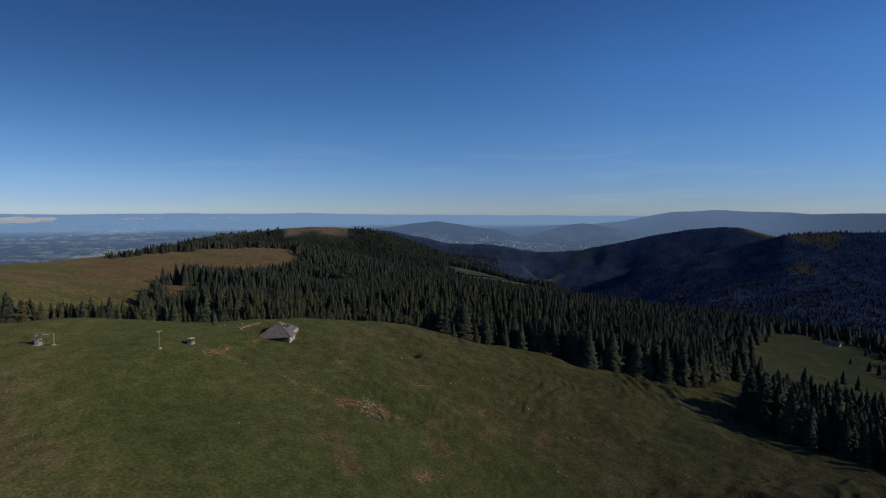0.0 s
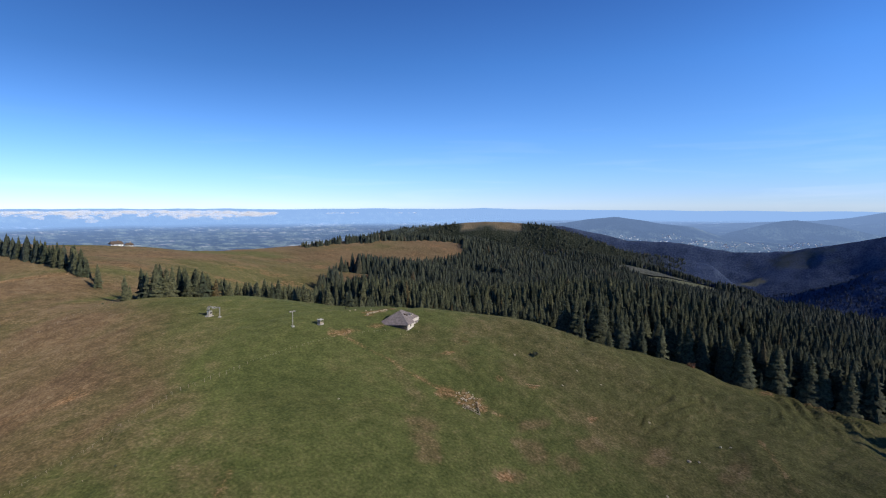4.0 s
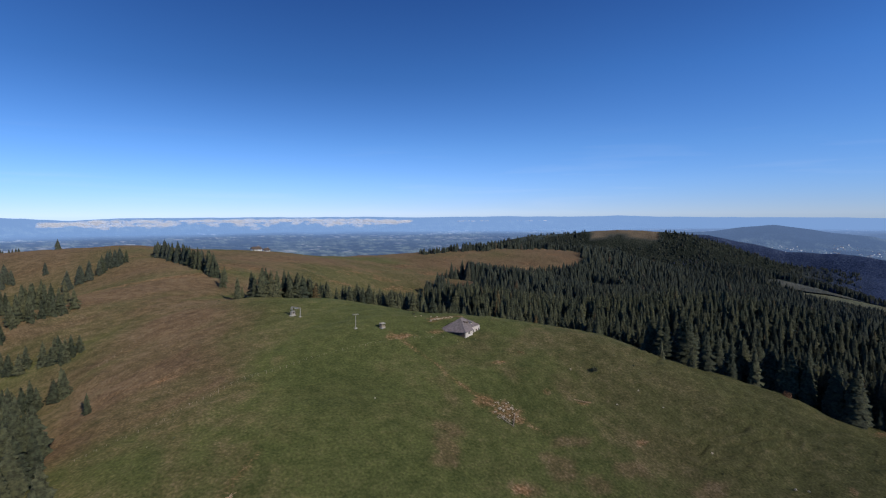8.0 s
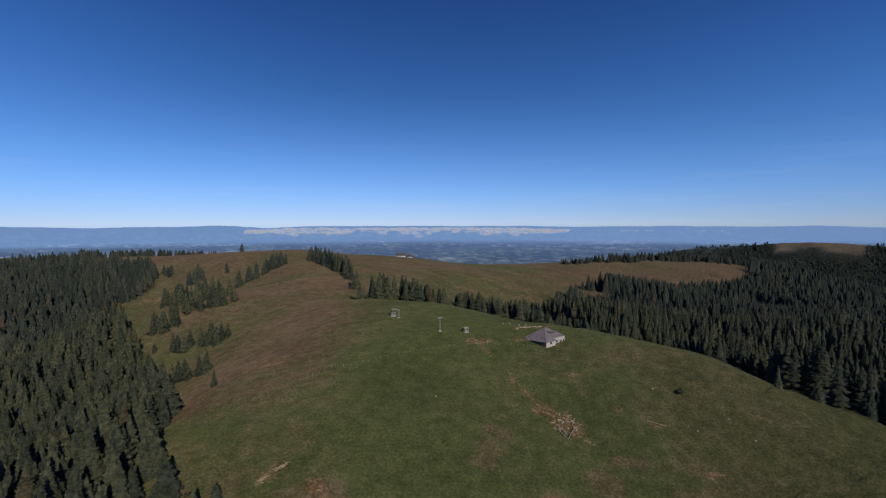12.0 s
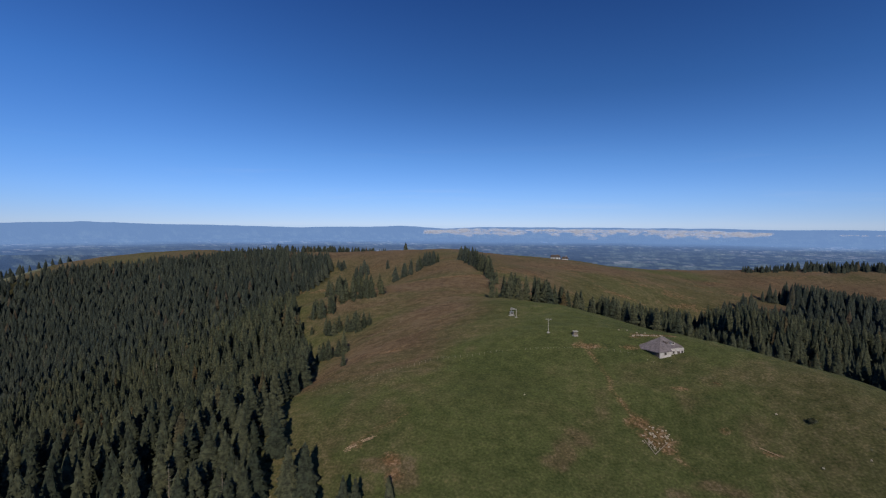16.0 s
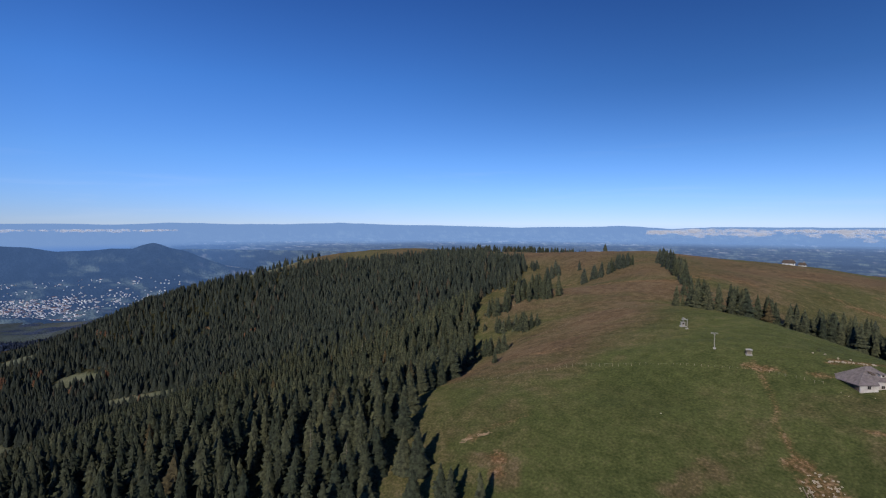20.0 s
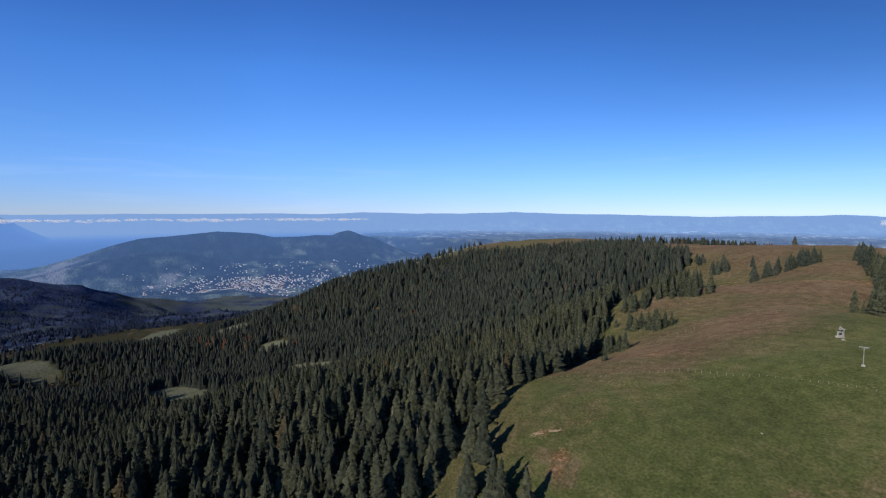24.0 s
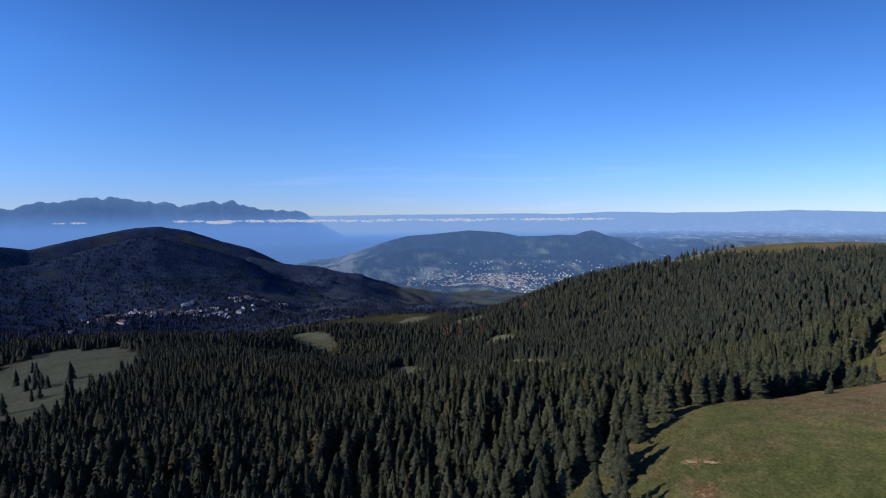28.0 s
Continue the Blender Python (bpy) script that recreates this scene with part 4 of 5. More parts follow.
def grove(rng, x0, x1, y0, y1, step):
    """Jittered spots of a stretch of the plan that lie in the woods."""
    gx, gy = np.meshgrid(np.arange(x0, x1, step), np.arange(y0, y1, step))
    x = gx.ravel() + (rng.random(gx.size) - 0.5) * step * 1.1
    y = gy.ravel() + (rng.random(gx.size) - 0.5) * step * 1.1
    keep = wooded(x, y, 5.0) & (rng.random(x.size) < 0.93 - 0.25 * (wave(x, y, 40, 91) > 0.55))
    x, y = x[keep], y[keep]
    old = 17.0 + 3.5 * wave(x, y, 70, 92) + 6.0 * (rng.random(x.size) - 0.5) + 6.0 * smooth(110 - y, 0, 160) * smooth(-x, 60, 160) * smooth(y, -150, -40) * smooth(420 + x, 0, 120)
    tall = smooth(x, 100, 190) * smooth(420 - x, 0, 120) * smooth(y, 60, 140)
    old = old + 4.0 * smooth(x, 100, 190) + 5.0 * tall
    small = rng.random(x.size) < 0.12
    h = np.where(small, old * (0.45 + 0.3 * rng.random(x.size)), old)
    return np.stack([x, y, h, h * (0.85 + 0.5 * rng.random(x.size)) * (1 - 0.15 * tall)], -1)


def row(rng, line, count, spread, low, high):
    """Spruces strung along a line of the plan."""
    line = [Vector(p) for p in line]
    spots = []
    for k in range(count):
        t = (k + 0.5 * rng.random()) / count * (len(line) - 1)
        i = min(int(t), len(line) - 2)
        p = line[i].lerp(line[i + 1], t - i)
        h = low + (high - low) * rng.random()
        spots.append((p.x + spread * (rng.random() - 0.5), p.y + spread * (rng.random() - 0.5), h, h * (0.95 + 0.35 * rng.random())))
    return np.array(spots)


rng = np.random.default_rng(7)
woods = np.concatenate([grove(rng, -700, 30, -160, 720, 5.4), grove(rng, 150, 620, -120, 800, 6.3)])
rows = np.concatenate([
    row(rng, [(-81, 600), (-66, 560), (-52, 522), (-40, 492), (-33, 468)], 40, 6, 12, 20), row(rng, [(-30, 460), (-28, 440)], 2, 4, 12, 15), row(rng, [(-24, 384), (-23, 381)], 1, 1, 15, 16), row(rng, [(-21, 388), (-20, 390)], 1, 1, 9, 10),
    row(rng, [(-8, 376), (6, 388), (22, 402), (38, 420), (62, 430), (92, 430), (118, 420)], 84, 18, 14, 21), row(rng, [(44, 392), (62, 378), (80, 362), (102, 346), (126, 330), (150, 312)], 76, 20, 13, 20), row(rng, [(80, 400), (110, 380), (140, 350)], 36, 26, 13, 18), row(rng, [(70, 470), (105, 490), (150, 520)], 40, 22, 13, 19), row(rng, [(122, 500), (135, 510), (160, 540)], 12, 10, 14, 20),
    row(rng, [(180, 560), (215, 600), (240, 640)], 22, 20, 15, 21),
    row(rng, [(-800, 765), (-900, 728), (-1000, 700), (-1100, 655), (-1170, 590), (-1240, 505)], 80, 24, 13, 19),
    row(rng, [(-208, 590), (-194, 600)], 9, 12, 11, 18), row(rng, [(-170, 600), (-169, 601)], 1, 1, 12, 13), row(rng, [(-142, 545), (-128, 556), (-116, 572), (-108, 580)], 16, 8, 11, 18), row(rng, [(-236, 622), (-245, 640)], 4, 10, 9, 14),
    row(rng, [(-156, 370), (-142, 366)], 10, 12, 11, 15), row(rng, [(-146, 385), (-130, 392), (-118, 402)], 20, 13, 11, 17), row(rng, [(-150, 410), (-128, 420)], 16, 16, 12, 17), row(rng, [(-172, 440), (-160, 430)], 14, 18, 12, 17),
    row(rng, [(-132, 335), (-122, 332)], 7, 7, 8, 12), row(rng, [(-112, 330), (-100, 330)], 9, 8, 9, 14), row(rng, [(-118, 290), (-104, 284), (-97, 280)], 9, 7, 9, 14), row(rng, [(-84, 246), (-83, 245)], 1, 1, 8, 9), row(rng, [(-146, 340), (-145, 340)], 2, 4, 5, 7),
    row(rng, [(-78, 176), (-84, 158), (-70, 152)], 6, 8, 12, 18),
    np.array([(-54, 142, 16, 18), (-59, 141, 16, 17), (-38, 132, 16, 17), (-34.5, 132, 16, 15), (-25.5, 133, 16, 16), (-68, 138, 16, 19), (-46, 129, 15, 18), (-74, 142, 15, 16)], float),
    row(rng, [(-192, 762), (-191, 763)], 1, 1, 14, 15), row(rng, [(-410, 800), (-330, 812), (-245, 825)], 120, 26, 10, 14), row(rng, [(-245, 825), (-225, 828)], 6, 10, 6, 9),
    row(rng, [(400, 925), (470, 930), (560, 945), (640, 965), (740, 1000)], 190, 44, 12, 17), row(rng, [(320, 905), (360, 915), (400, 925)], 40, 18, 8, 12), np.array([(159.5, 211.5, 10.5, 9.0), (178.3, 201.2, 22, 19), (184, 192, 21, 16), (172, 204, 12, 12), (190, 184, 21, 18)], float),
    row(rng, [(-620, -330), (-500, -260), (-400, -200)], 5, 60, 9, 15), np.array([(-552, -303, 20, 18), (-487, -250, 19, 20), (-480, -240, 17, 20), (-476, -233, 14, 16), (-519, -233, 21, 23), (-409, -205, 15, 16), (-359, -204, 18, 20), (-355, -154, 27, 24), (-340, -150, 22, 20), (-640, -330, 17, 17), (-660, -345, 16, 16), (676, 61, 13, 14), (640, 70, 11, 12), (468, 5, 13, 14), (427, 0, 13, 14), (622, -17, 8, 9), (600, -30, 12, 13), (585, -36, 13, 14), (356, 39, 14, 15), (575, -44, 12, 13), (700, -40, 11, 12), (720, -45, 12, 13), (690, -52, 12, 13), (520, -45, 13, 14), (500, -52, 12, 13)], float),
])
spots = np.concatenate([woods, rows])
# the stretches of wood that lie nearest to the flight: the western edge, and the eastern edge of the pasture
lane_w = near_line(spots[:, 0], spots[:, 1], [(-40, 60), (-60, 110), (-85, 165), (-92, 215)])
lane_e = near_line(spots[:, 0], spots[:, 1], [(215, 70), (222, 110), (210, 150), (200, 200), (190, 240)])
reach = np.minimum(lane_w, lane_e * 2.4)
order = np.argsort(reach)
close, rest = spots[order[:270]], spots[order[270:]]
away = np.hypot(rest[:, 0], rest[:, 1] - 40) * (0.9 + 0.2 * rng.random(len(rest)))
broad = np.concatenate([grove(rng, -1250, -700, -600, 720, 9.6), grove(rng, -700, 30, -600, -160, 8.0), grove(rng, 150, 620, -300, -120, 8.0), grove(rng, 620, 1500, -300, 1500, 10.0), grove(rng, 300, 620, 800, 1100, 8.0)])
frng = random.Random(3)
far_n = 26000
far_r, far_az = 1450 * (2.3 ** rng.random(far_n)), np.radians(np.where(rng.random(far_n) < 0.5, 60 + 66 * rng.random(far_n), -110 + 70 * rng.random(far_n)))
far_x, far_y = HUB[0] - far_r * np.sin(far_az), HUB[1] + far_r * np.cos(far_az)
far_keep = (far_r < 3250) & (rough(far_x, far_y, 300, 4, 62) < 0.7) & ~gap(far_x, far_y) & ~((np.degrees(far_az) < -38) & (np.degrees(far_az) > -48.5) & (far_r > 3150))
far_h = 8 + 6 * rng.random(far_n)
far_spots = np.stack([far_x, far_y, far_h, far_h * 1.3], -1)[far_keep]
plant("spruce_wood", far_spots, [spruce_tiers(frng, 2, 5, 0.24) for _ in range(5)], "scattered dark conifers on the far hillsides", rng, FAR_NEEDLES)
plant("spruce_wood", rest[away < 215], [spruce_boughs(frng, 15, 8, 0.235, 2) for _ in range(14)], "dense dark green spruce forest along the pasture", rng)
mid_way = (away >= 215) & (away < 340)
plant("spruce_wood", rest[mid_way], [spruce_boughs(frng, 12, 8, 0.235) for _ in range(14)], "dense dark green spruce forest on the slopes", rng)
plant("spruce_wood", rest[(away >= 340) & (away < 500)], [spruce_boughs(frng, 7, 6, 0.235) for _ in range(12)], "dark green spruce forest in the middle distance", rng)
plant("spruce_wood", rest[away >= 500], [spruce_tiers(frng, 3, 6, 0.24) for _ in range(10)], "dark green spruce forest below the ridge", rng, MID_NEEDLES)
ne_n = 11000
ne_r, ne_az = 1450 * (2.55 ** rng.random(ne_n)), np.radians(-64 + 36 * rng.random(ne_n))
ne_x, ne_y, ne_h = HUB[0] - ne_r * np.sin(ne_az), HUB[1] + ne_r * np.cos(ne_az), 14 + 7 * rng.random(ne_n)
ne_keep = ~gap(ne_x, ne_y) & ~((np.degrees(ne_az) < -40) & (np.degrees(ne_az) > -47.3) & (ne_r > 3370))
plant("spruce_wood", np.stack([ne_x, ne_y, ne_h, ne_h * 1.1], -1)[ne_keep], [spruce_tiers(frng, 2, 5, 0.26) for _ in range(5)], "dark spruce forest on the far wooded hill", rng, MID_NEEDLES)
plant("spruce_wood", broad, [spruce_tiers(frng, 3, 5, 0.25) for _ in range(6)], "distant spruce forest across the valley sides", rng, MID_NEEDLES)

CROWNS = []
for k in range(5):
    cv, cf = spruce_crown(frng)
    crown = sheet("crown", cv, cf, NEEDLES)
    crown.data.attributes.new("out", "FLOAT_VECTOR", "POINT").data.foreach_set("vector", outward(cv).astype(np.float32).ravel())
    bm = rod(bmesh.new(), (0, 0, -0.02), (0, 0, 0.9), 0.014, 0.002, 7)
    tree = tagged(new("spruce_tree"), "tall dark green spruce at the edge of the pasture", "tree", "spruces of the wood's edge")
    crown.parent = tree
    part("trunk", bm, BARK, tree)
    CROWNS.append(tree)
for k, (x, y, h, g) in enumerate(close):
    m = pose(x, y, height(x, y) - 0.3, 0, 0, 137.5 * k) @ Matrix.Diagonal((g, g, h, 1))
    if k < 5:
        CROWNS[k].matrix_basis = m
    else:
        src = CROWNS[k % 5]
        keep = src.matrix_basis.copy()
        src.matrix_basis = Matrix.Identity(4)
        copy_thing(src, m)
        src.matrix_basis = keep


def russet_clump(x, y, count, spread, low, high):
    a, q = rng.random(count) * 6.283, rng.random(count) ** 0.5 * spread
    h = low + (high - low) * rng.random(count)
    return np.stack([x + q * np.cos(a) * 1.6, y + q * np.sin(a), h, h * 1.2], -1)


russet = np.concatenate([russet_clump(*c) for c in ((-722, 300, 9, 18, 11, 16), (-736, 336, 6, 12, 11, 15), (-646, 455, 6, 14, 10, 15), (-600, 465, 7, 10, 10, 15), (-912, 296, 10, 30, 10, 15), (-945, 267, 8, 24, 10, 14), (-466, 337, 4, 8, 12, 16), (-978, 242, 8, 26, 10, 15), (-990, 442, 6, 20, 10, 14), (-350, -48, 4, 9, 11, 15), (-540, 282, 6, 20, 9, 13))])
plant("broadleaf_trees", russet, [spruce_tiers(frng, 4, 9, 0.33, 1.2) for _ in range(6)], "russet and ochre broadleaf trees scattered in the spruce forest", rng, RUST)


def snag(x, y, h, lean):
    """A dead spruce: a bare bleached trunk with stubs of branches."""
    ob = thing("dead_spruce", pose(x, y, height(x, y) - 0.4, lean, lean * 0.5, 0), "bleached grey dead spruce standing among green ones", "tree", "dead spruces in the forest")
    part("trunk", rod(bmesh.new(), (0, 0, 0), (0, 0, h), 0.22, 0.04, 7), GREYWOOD, ob)
    for k in range(16):
        a, z = 2.4 * k, h * (0.35 + 0.6 * k / 16)
        ln = (h - z) * 0.22 + 0.5
        part("branch", rod(bmesh.new(), (0, 0, z), (ln * math.cos(a), ln * math.sin(a), z - 0.15 * ln), 0.05, 0.015, 4), GREYWOOD, ob)


for x, y, h, lean in ((-72, 128, 19, 1), (-288, 363, 20, 2), (-286, 376, 18, -2), (-294, 370, 19, 1), (-300, 380, 21, -1), (-280, 368, 19, 2), (-336, 408, 20, 0), (-89, 128, 20, -1), (-310, 392, 18, 2), (-278, 380, 20, 1)):
    snag(x, y, h, lean)


# ---- clouds over the plain ----
def clouds():
    m, n, l, b = mat("glowing_cloud", 1.0)
    # the clouds' sunlit brightness is put in as emission over a dark base
    b.inputs["Base Color"].default_value = (0.12, 0.12, 0.12, 1)
    b.inputs["Emission Color"].default_value, b.inputs["Emission Strength"].default_value = (0.47, 0.50, 0.62, 1), 0.95
    clear, thin = n.new("ShaderNodeBsdfTransparent"), n.new("ShaderNodeMixShader")
    l.new(ramp(n, l, speckle(n, l, 9, 4, position(n)), (0.38, (0.03, 0.03, 0.03)), (0.62, (0.34, 0.34, 0.34))), thin.inputs[0])
    l.new(clear.outputs[0], thin.inputs[1]), l.new(b.outputs[0], thin.inputs[2])
    l.new(thin.outputs[0], n["Material Output"].inputs["Surface"])
    bm = bmesh.new()
    bmesh.ops.create_icosphere(bm, subdivisions=2, radius=1)
    fv = np.array([tuple(v.co) for v in bm.verts])
    ff = np.array([[v.index for v in f.verts] for f in bm.faces])
    bm.free()
    crng = np.random.default_rng(12)
    vs, fs = [], []
    banks = [(13, -21, -0.50, 1.0, 16, 800), (-26, -36, -0.72, 0.10, 7, 40), (104.5, 92, -0.56, 0.36, 14, 220), (93, 62, -0.58, 0.28, 10, 420), (107.5, 105, -0.52, 0.16, 9, 40), (117.2, 114.8, -0.58, 0.14, 8, 40)]
    for a0, a1, top_, deep_, size, count in banks:
        for _ in range(count):
            deg = a0 + (a1 - a0) * crng.random()
            clump = 0.5 + 0.5 * float(wave(deg * 10, 7.0, 22, 5)) + 0.35 * float(wave(deg * 10, 3.0, 6, 6))
            if crng.random() > 0.25 + 0.9 * clump:
                continue
            ends = min(1.0, 6 * abs(deg - a0) / abs(a1 - a0), 6 * abs(a1 - deg) / abs(a1 - a0))
            e = top_ - deep_ * (0.25 + 0.75 * ends) * (0.15 + 0.85 * clump) * crng.random() ** 1.4 - deep_ * 0.2 * (1 - ends)
            az, e = np.radians(deg), min(e, -0.30)
            d = 4560 + 60 * crng.random()
            w = size * (0.4 + 1.1 * crng.random() ** 2)
            p = (HUB[0] - d * np.sin(az), HUB[1] + d * np.cos(az), EYE + d * np.tan(np.radians(e)))
            fs.append(ff + len(fv) * len(vs))
            vs.append(fv * (w * 2.1, w * 2.1, w * 0.62) * (0.75 + 0.5 * crng.random((len(fv), 1))) + p)
    return tagged(sheet("cloud_bank", np.concatenate(vs), np.concatenate(fs), m, True), "low white cloud bank over the hazy plain", "clouds", kind="stuff")


clouds()


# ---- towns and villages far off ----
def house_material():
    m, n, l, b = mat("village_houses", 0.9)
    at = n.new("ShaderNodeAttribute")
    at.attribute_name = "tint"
    # walls and roofs tinted cool: distance haze put into their colours
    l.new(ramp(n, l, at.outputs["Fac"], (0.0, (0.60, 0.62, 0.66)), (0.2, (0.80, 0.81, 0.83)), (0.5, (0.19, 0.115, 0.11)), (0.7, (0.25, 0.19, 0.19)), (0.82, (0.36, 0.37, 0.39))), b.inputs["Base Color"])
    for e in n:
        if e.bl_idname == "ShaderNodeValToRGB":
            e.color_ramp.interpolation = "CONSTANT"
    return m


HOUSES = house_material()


def village(label, spots, seed, highest=0.0):
    """Small gabled houses at true plan places, each drawn in to its squeezed place."""
    hr = np.random.default_rng(seed)
    vs, fs, ts = [], [], []
    x, y = np.array(spots, float).T
    z = np.where(np.hypot(x - HUB[0], y - HUB[1]) > 4600, plain_height(x, y)[0], land(x, y))
    x, y, z = x[z < highest], y[z < highest], z[z < highest]
    xs, ys, zs = squeeze(x, y, z)
    for k in range(len(x)):
        shrink = np.hypot(xs[k] - HUB[0], ys[k] - HUB[1]) / np.hypot(x[k] - HUB[0], y[k] - HUB[1])
        w, d, h, a = 4 + 3 * hr.random(), 3.5 + 2 * hr.random(), 4 + 3 * hr.random(), hr.random() * 3.14
        if hr.random() < 0.09:
            w, d, h = w * 3, d * 2, h * 0.9
        c, sn = math.cos(a), math.sin(a)
        pts = [(-w, -d, -3), (w, -d, -3), (w, d, -3), (-w, d, -3), (-w, -d, h), (w, -d, h), (w, d, h), (-w, d, h), (-w * 1.08, -d * 1.15, h), (w * 1.08, -d * 1.15, h), (w * 1.08, d * 1.15, h), (-w * 1.08, d * 1.15, h), (-w * 1.05, 0, h + d * 0.6), (w * 1.05, 0, h + d * 0.6)]
        b = len(vs)
        vs += [(xs[k] + (px * c - py * sn) * shrink, ys[k] + (px * sn + py * c) * shrink, zs[k] + pz * shrink) for px, py, pz in pts]
        wall, roof = 0.44 * hr.random(), 0.5 + 0.5 * hr.random()
        ts += [wall] * 8 + [roof] * 6
        for q in ((0, 1, 5, 4), (1, 2, 6, 5), (2, 3, 7, 6), (3, 0, 4, 7), (8, 9, 13, 12), (10, 11, 12, 13)):
            fs += [(b + q[0], b + q[1], b + q[2]), (b + q[0], b + q[2], b + q[3])]
        fs += [(b + 8, b + 12, b + 11), (b + 9, b + 10, b + 13)]
    return tagged(sheet("village", vs, fs, HOUSES, False, ts), label, "houses", kind="stuff")


def scatter(az0, az1, r0, r1, count, seed):
    hr = np.random.default_rng(seed)
    az = np.radians(az0 + (az1 - az0) * np.clip(0.5 + 0.22 * hr.normal(size=count), 0, 1))
    r = r0 + (r1 - r0) * np.clip(0.5 + 0.24 * hr.normal(size=count), 0, 1)
    return list(zip(HUB[0] - r * np.sin(az), HUB[1] + r * np.cos(az)))


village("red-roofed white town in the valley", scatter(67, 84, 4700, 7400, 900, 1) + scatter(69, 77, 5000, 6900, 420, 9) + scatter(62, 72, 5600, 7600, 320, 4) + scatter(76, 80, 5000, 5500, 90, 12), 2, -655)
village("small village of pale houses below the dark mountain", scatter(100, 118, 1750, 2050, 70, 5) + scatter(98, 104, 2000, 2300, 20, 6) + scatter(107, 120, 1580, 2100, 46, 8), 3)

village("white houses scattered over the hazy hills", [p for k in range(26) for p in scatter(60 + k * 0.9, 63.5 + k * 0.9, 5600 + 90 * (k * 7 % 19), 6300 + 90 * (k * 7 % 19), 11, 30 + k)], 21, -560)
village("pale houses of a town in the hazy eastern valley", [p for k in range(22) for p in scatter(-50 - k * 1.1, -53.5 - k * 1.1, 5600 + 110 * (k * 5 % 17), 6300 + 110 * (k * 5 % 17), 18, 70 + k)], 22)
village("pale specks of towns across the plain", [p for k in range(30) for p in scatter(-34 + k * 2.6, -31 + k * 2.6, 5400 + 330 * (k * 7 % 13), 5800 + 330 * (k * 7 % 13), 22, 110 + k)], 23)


# ---- the chalet ----
def chalet():
    """Square herdsman's chalet: low hipped shingle roof on masonry and timber walls. Local x along the south-east wall, y along the south-west wall."""
    ob = thing("chalet", pose(63.2, 234.8, height(63.2, 234.8) + 0.15, 0, 0, 26), "grey-shingled hipped alpine chalet with whitewashed walls on the pasture", "house")
    L, W = 13.0, 14.0
    bm = block(bmesh.new(), (0, 0, 0), (5.6, 0.5, 2.75), 0.03)
    part("wall", bm, LIME, ob, "whitewashed masonry wall")
    part("wall", block(bmesh.new(), (5.6, 1.3, 0), (L, 1.8, 3.5), 0.03), LIME, ob, "whitewashed masonry wall")
    part("wall", block(bmesh.new(), (5.2, 0.5, 0), (5.6, 1.8, 2.75), 0.02), LIME, ob)
    part("wall", block(bmesh.new(), (0, 0.5, 0), (0.45, W, 1.9), 0.02), TIMBER, ob, "dark boarded wall under the low eave")
    part("wall", block(bmesh.new(), (0.45, W - 0.45, 0), (L, W, 1.9), 0.02), TIMBER, ob)
    part("wall", block(bmesh.new(), (L - 0.5, 1.7, 0), (L, W - 0.45, 2.4), 0.02), LIME, ob)
    for k in range(11):
        part("board", block(bmesh.new(), (-0.06, 0.9 + 1.18 * k, 0.2), (0.0, 1.9 + 1.18 * k, 2.6 - 0.1 * k), 0.01), TIMBER, ob)
    door = part("door", block(bmesh.new(), (9.6, 1.22, 0.1), (10.9, 1.3, 2.2), 0.02), TIMBER, ob, "dark plank door")
    part("handle", block(bmesh.new(), (10.7, 1.16, 1.05), (10.76, 1.22, 1.25)), STEEL, door)
    for x0, y0 in ((2.2, -0.06), (7.2, 1.24), (11.6, 1.24)):
        win = part("window", block(bmesh.new(), (x0, y0, 1.3), (x0 + 1.0, y0 + 0.05, 2.3)), DARK, ob)
        part("window_frame", block(block(bmesh.new(), (x0 - 0.08, y0 - 0.03, 1.22), (x0 + 1.08, y0 + 0.02, 1.3)), (x0 + 0.46, y0 - 0.03, 1.3), (x0 + 0.54, y0, 2.3)), GREYWOOD, win)
    # roof: four slopes from low eaves to a short ridge; the south-east one steps back beyond the entrance
    e, zr, ze = 0.7, 7.3, 2.6
    r0, r1 = Vector((5.6, 7.2, zr)), Vector((7.2, 7.2, zr - 0.1))
    c = [Vector((-e - 0.3, -e, ze + 0.1)), Vector((L + e, -e + 0.4, ze + 0.6)), Vector((L + e, W + e, ze - 0.4)), Vector((-e - 1.6, W + e, ze - 0.9))]
    rm, cm = r0.lerp(r1, 0.45), c[0].lerp(c[1], 0.45)
    back = 0.2
    for face in ((c[0], cm, rm, r0), (cm.lerp(rm, back), c[1].lerp(r1, back), r1, rm), (c[1].lerp(r1, back), c[2], r1), (c[2], c[3], r0, r1), (c[3], c[0], r0)):
        roof = part("roof", slab(bmesh.new(), face, 0.28), SHINGLE, ob)
        # courses of shingles, each a thin raised strip along the slope
        low0, low1 = face[0], face[1]
        top0, top1 = face[-1], face[2]
        for k in range(1, 12):
            t, u = k / 12.0, (k + 0.35) / 12.0
            q = [low0.lerp(top0, t), low1.lerp(top1, t), low1.lerp(top1, u), low0.lerp(top0, u)]
            part("shingle_course", slab(bmesh.new(), [p + Vector((0, 0, 0.07)) for p in q], 0.1), SHINGLE, roof)
    part("ridge_cap", rod(bmesh.new(), r0 + Vector((-0.2, 0, 0.05)), r1 + Vector((0.2, 0, 0.05)), 0.2, None, 6), SHINGLE, ob)
    for a, b in ((c[0], r0), (c[1].lerp(r1, back), r1), (c[2], r1), (c[3], r0)):
        part("hip_cap", rod(bmesh.new(), a, b, 0.14, None, 6), SHINGLE, ob)
